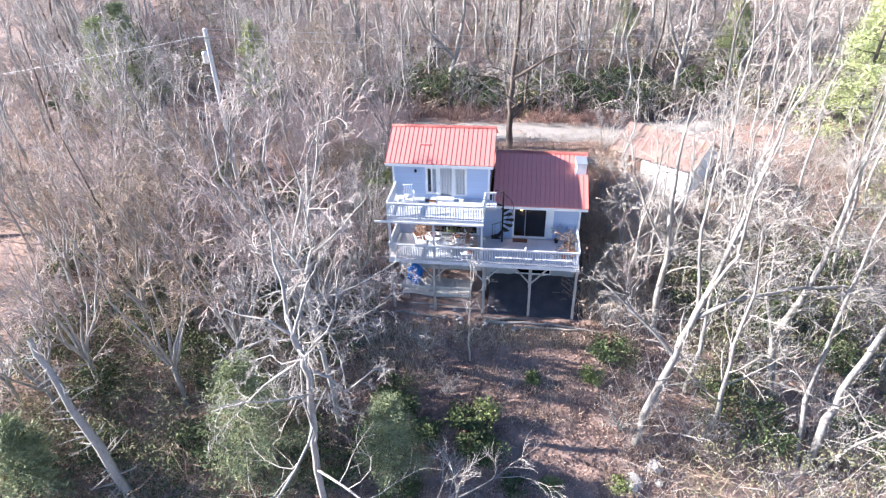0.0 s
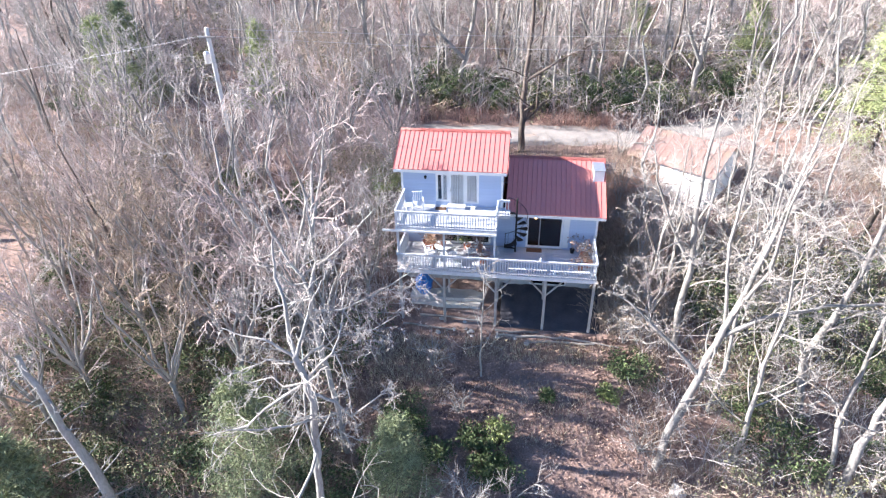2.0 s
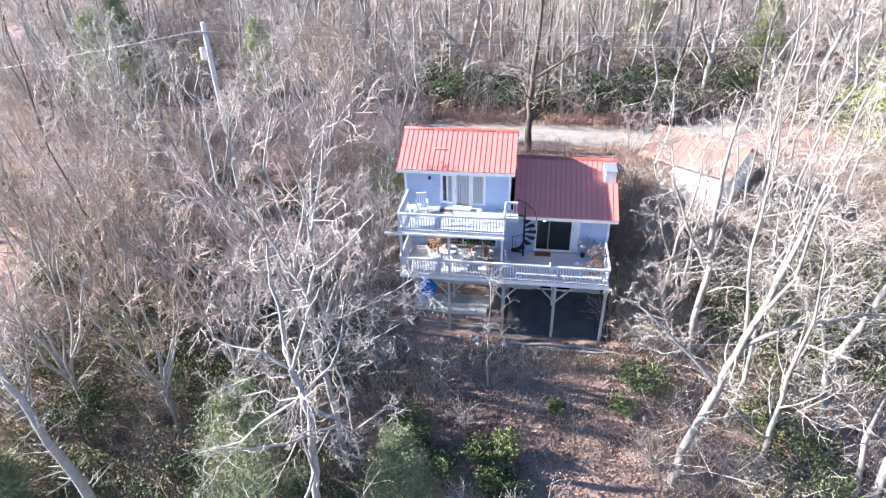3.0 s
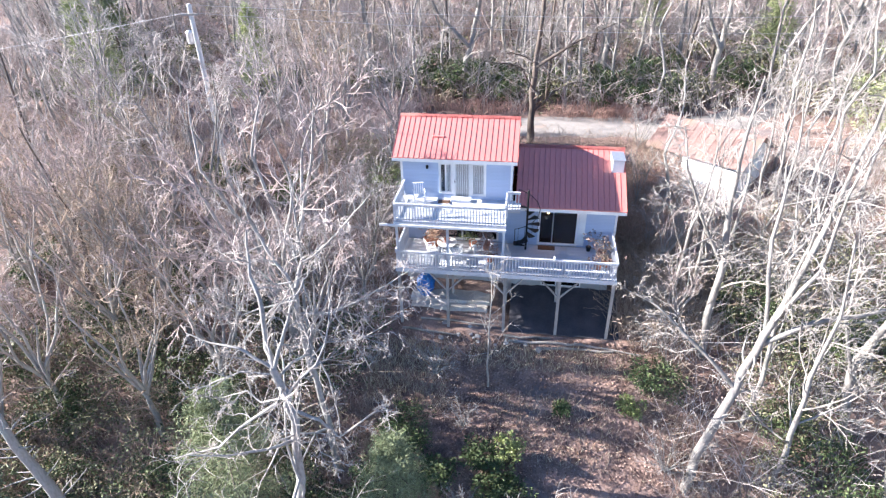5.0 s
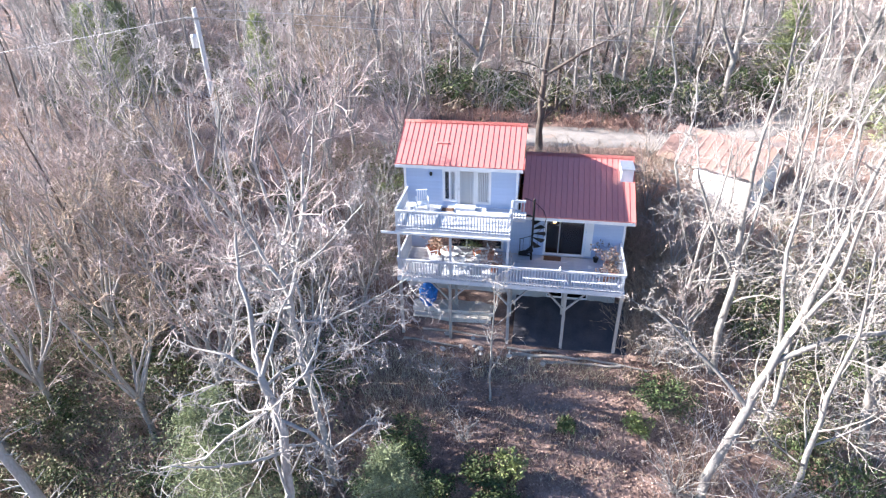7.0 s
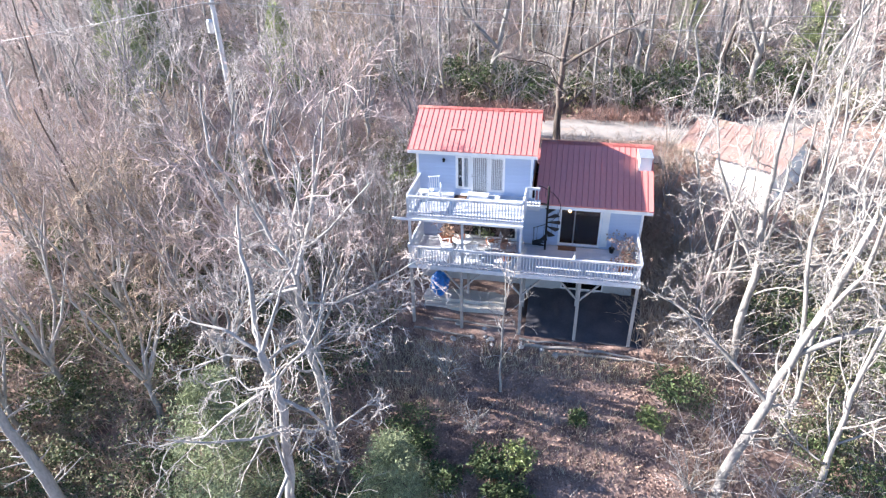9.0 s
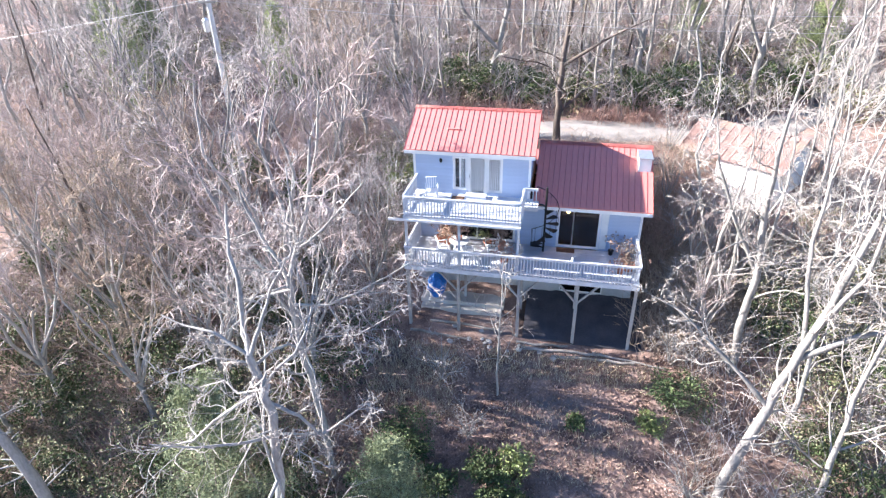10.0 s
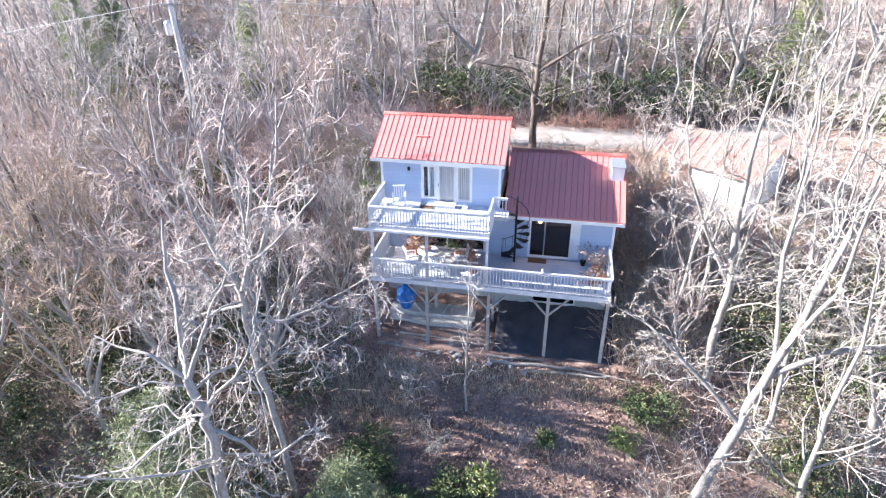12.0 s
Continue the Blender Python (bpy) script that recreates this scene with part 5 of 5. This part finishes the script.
def table(x, y, z, r, h, label):
    t = thing("round_table", label, "table", (x, y, z))
    part("tabletop", lathe(bmesh.new(), [(r - 0.02, h - 0.03), (r, h - 0.02), (r, h - 0.005), (r - 0.02, h)], sides=22), PLASTIC, t)
    for i in range(4):
        a = math.pi / 4 + i * math.pi / 2
        bm = bmesh.new()
        beam(bm, (0.5 * r * math.cos(a), 0.5 * r * math.sin(a), h - 0.03), (0.8 * r * math.cos(a), 0.8 * r * math.sin(a), 0), 0.04)
        part("leg", bm, PLASTIC, t)


table(-4.5, -1.5, DECK_Z, 0.5, 0.72, "round white plastic patio table under the upper deck")
table(-6.4, -1.0, UDECK_Z, 0.26, 0.45, "small white plastic side table on the balcony")
step = thing("door_step", "white painted step in front of the balcony door", "step", (-3.92, -0.32, UDECK_Z))
part("tread", boxes((-0.5, 0.5, -0.2, 0.2, 0.1, 0.14), bevel=0.008), RAIL, step)
part("riser", boxes((-0.48, 0.48, -0.18, 0.18, 0.0, 0.1)), RAIL, step)


def doormat(x, y, z, w, d):
    tagged(mesh_object("doormat", boxes((x - w / 2, x + w / 2, y - d / 2, y + d / 2, z, z + 0.02), bevel=0.006), MAT), "brown bristle doormat outside the glass door", "doormat")


doormat(0.42, -0.36, DECK_Z, 0.85, 0.42)
doormat(-4.75, -0.5, UDECK_Z, 0.6, 0.35)


def potted_plant(x, y, z, r, h, seed, mat, label, leaf=(0.16, 0.03), pot=TERRA, spread=0.35, n=9):
    rs = np.random.RandomState(seed)
    p = thing("potted_plant", label, "plant", (x, y, z), group="pots on the deck")
    bm = lathe(bmesh.new(), [(r * 0.7, 0), (r * 0.95, h * 0.85), (r * 1.08, h * 0.86), (r * 1.08, h), (r * 0.9, h), (r * 0.85, h * 0.9)], sides=14)
    part("pot", bm, pot, p)
    lines, cs = [], []
    for _ in range(n):
        tip = np.array((rs.normal() * spread, rs.normal() * spread, h + rs.uniform(0.25, 0.75)))
        lines.append((np.array([(0, 0, h * 0.9), tip * (0.4, 0.4, 0.7), tip]), np.array((0.008, 0.006, 0.003))))
        cs.append(tip)
    quad_mesh("stem", *tubes(lines, 4), BRUSH, p)
    quad_mesh("foliage", *leaf_cards(rs, cs, [0.14] * n, 16, leaf, 0.9), mat, p)


potted_plant(3.1, -0.9, DECK_Z, 0.2, 0.32, 131, LEAF, "terracotta pot with a withered brown plant")
potted_plant(3.25, -1.7, DECK_Z, 0.24, 0.36, 132, BRUSH, "wide pot with a dry straw-coloured plant", spread=0.4, n=14)
potted_plant(2.85, -2.1, DECK_Z, 0.16, 0.25, 133, LEAF, "small pot with a withered plant")
potted_plant(2.5, -0.4, DECK_Z, 0.13, 0.24, 134, BRUSH, "small dark pot beside the wall", pot=IRON, n=4)
potted_plant(-2.3, -1.9, DECK_Z, 0.22, 0.3, 135, BRUSH_RED, "pot with a reddish dry plant under the balcony", spread=0.4, n=14)
potted_plant(-3.3, -0.6, DECK_Z, 0.2, 0.3, 136, LAUREL_LIT, "pot with a yellowing plant under the balcony")
potted_plant(-5.6, -0.5, DECK_Z, 0.22, 0.34, 137, LEAF, "pot with a brown withered shrub under the balcony", spread=0.4, n=14)
potted_plant(-4.5, -1.5, DECK_Z + 0.72, 0.14, 0.2, 138, BRUSH_RED, "pot of dry russet flowers on the patio table", spread=0.28, n=12)
potted_plant(-5.2, -0.9, DECK_Z, 0.2, 0.45, 139, RUSSET, "tall pot with a dry russet plant under the balcony", spread=0.3, n=14)
potted_plant(-2.6, -0.8, DECK_Z, 0.2, 0.4, 140, LEAF, "pot with a brown withered shrub under the balcony", spread=0.3, n=14)
can = thing("milk_can", "silver galvanised metal can on the deck", "can", (3.1, -0.4, DECK_Z))
part("body", lathe(bmesh.new(), [(0.17, 0), (0.18, 0.02), (0.18, 0.42), (0.11, 0.54), (0.11, 0.6), (0.14, 0.62)], sides=18), SILVER, can)
part("lid", lathe(bmesh.new(), [(0.13, 0.622), (0.13, 0.66), (0.05, 0.68), (0.03, 0.72)], sides=18), SILVER, can)
fig = thing("rail_ornament", "small white ornament standing on the deck railing", "ornament", (0.74, FRONT + 0.02, 0.96))
part("body", lathe(bmesh.new(), [(0.06, 0), (0.07, 0.03), (0.035, 0.09), (0.05, 0.14), (0.015, 0.2)], sides=10), PLASTIC, fig)


# Added white planks that imitate a strip of sunlight at the deck's edge.
def bench(x0, x1, y, z):
    b = thing("low_bench", "low white planks added for the sunlit strip along the railing", "bench", (x0, y, z))
    for i in range(2):
        part("plank", boxes((0, x1 - x0, i * 0.11, i * 0.11 + 0.09, 0.30, 0.33), bevel=0.006), RAIL, b)
    for fx in (0.2, (x1 - x0) - 0.2):
        part("leg", boxes((fx - 0.04, fx + 0.04, 0.02, 0.18, 0, 0.30)), RAIL, b)


bench(-0.9, 1.1, FRONT + 0.12, DECK_Z)
bench(1.3, 3.3, FRONT + 0.12, DECK_Z)


def tarp_heap():
    rs = np.random.RandomState(50)
    t = thing("tarp_bundle", "crumpled bright blue tarpaulin wrapped round a barrel", "tarpaulin", (-5.75, -1.15, -2.78))
    bm = bmesh.new()
    bmesh.ops.create_icosphere(bm, subdivisions=4, radius=1)
    for v in bm.verts:
        d = noise.noise(v.co * 2.3) * 0.22 + abs(noise.noise(v.co * 6)) * 0.14
        c = v.co * (1 + d)
        v.co = (c.x * 0.45, c.y * 0.42, max(0.0, 0.62 + c.z * 0.62))
    part("cover", bm, BLUE, t)
    part("barrel", lathe(bmesh.new(), [(0.26, 0.0), (0.28, 0.1), (0.28, 0.8), (0.2, 0.82)]), BLUE, t)
    bm = bmesh.new()
    lathe(bm, [(0.46, 0.5), (0.47, 0.515), (0.46, 0.53)], sides=18)
    part("cord", bm, PLASTIC, t)


tarp_heap()
slab = thing("concrete_slab", "pale concrete slab and step under the deck", "slab")
part("upper_step", boxes((-6.5, -2.3, -1.55, 0.0, -3.7, -2.78), bevel=0.02), CONCRETE, slab)
part("lower_step", boxes((-6.4, -2.4, -1.95, -1.56, -3.7, -2.96), bevel=0.02), CONCRETE, slab)


def log(a, b, r, seed, label="weathered grey log lying as edging"):
    rs = np.random.RandomState(seed)
    a, b = np.array(a, float), np.array(b, float)
    p = a + (b - a) * np.linspace(0, 1, 7)[:, None] + rs.normal(size=(7, 3)) * 0.03
    p[:, 2] = [ground_at(x, y) + r * 0.8 for x, y in p[:, :2]]
    o = quad_mesh("log", *tubes([(p, r * np.linspace(1, 0.7, 7))], 8), BARK_PALE, smooth=True)
    tagged(o, label, "log", "logs in front of the patio")


log((-1.2, -3.5, 0), (2.4, -3.4, 0), 0.09, 61)
log((0.2, -3.75, 0), (3.9, -3.6, 0), 0.08, 62)
log((-1.4, -3.25, 0), (0.9, -3.2, 0), 0.07, 63)
log((2.0, -3.3, 0), (5.2, -3.7, 0), 0.06, 64)
log((-6.6, -3.2, 0), (-3.6, -3.4, 0), 0.07, 65)
log((-5.8, -2.6, 0), (-2.4, -2.7, 0), 0.07, 66)


def stones(n, x0, x1, y0, y1, seed, lo, hi):
    rs = np.random.RandomState(seed)
    for _ in range(n):
        x, y, r = rs.uniform(x0, x1), rs.uniform(y0, y1), rs.uniform(lo, hi)
        bm = bmesh.new()
        bmesh.ops.create_icosphere(bm, subdivisions=2, radius=r)
        off = Vector(rs.uniform(0, 50, 3))
        for v in bm.verts:
            v.co *= 1 + 0.5 * noise.noise(v.co * 1.4 / r + off)
            v.co.z *= 0.65
        o = mesh_object("stone", bm, STONE)
        o.location = (x, y, ground_at(x, y) + 0.2 * r)
        tagged(o, "rough grey field stone half sunk in leaves", "stone", "stones on the slope")


stones(7, 6.2, 8.0, -11.4, -10.2, 71, 0.15, 0.4)
stones(8, -4.8, -2.2, -3.7, -2.3, 72, 0.08, 0.18)
stones(5, -1.9, 0.5, -3.9, -3.3, 73, 0.08, 0.16)


def wood_pile():
    t = thing("covered_woodpile", "woodpile under a dark plastic sheet behind the house", "woodpile", foot(5.3, 8.6))
    part("sheet", boxes((-0.9, 0.9, -0.6, 0.6, 1.0, 1.08), (-0.9, -0.86, -0.6, 0.6, 0.6, 1.0), (0.86, 0.9, -0.6, 0.6, 0.6, 1.0), bevel=0.02), SLATE, t)
    me = bpy.data.meshes.new("firewood")
    bm = beam(bmesh.new(), (0, -0.5, 0), (0, 0.5, 0), 0.17, sides=7)
    bm.to_mesh(me), bm.free()
    me.materials.append(BARK_GREY)
    for i in range(9):
        for j in range(6):
            ob = new("firewood", me)
            ob.parent, ob.location = t, (-0.74 + 0.185 * i, 0, 0.08 + 0.165 * j)


wood_pile()
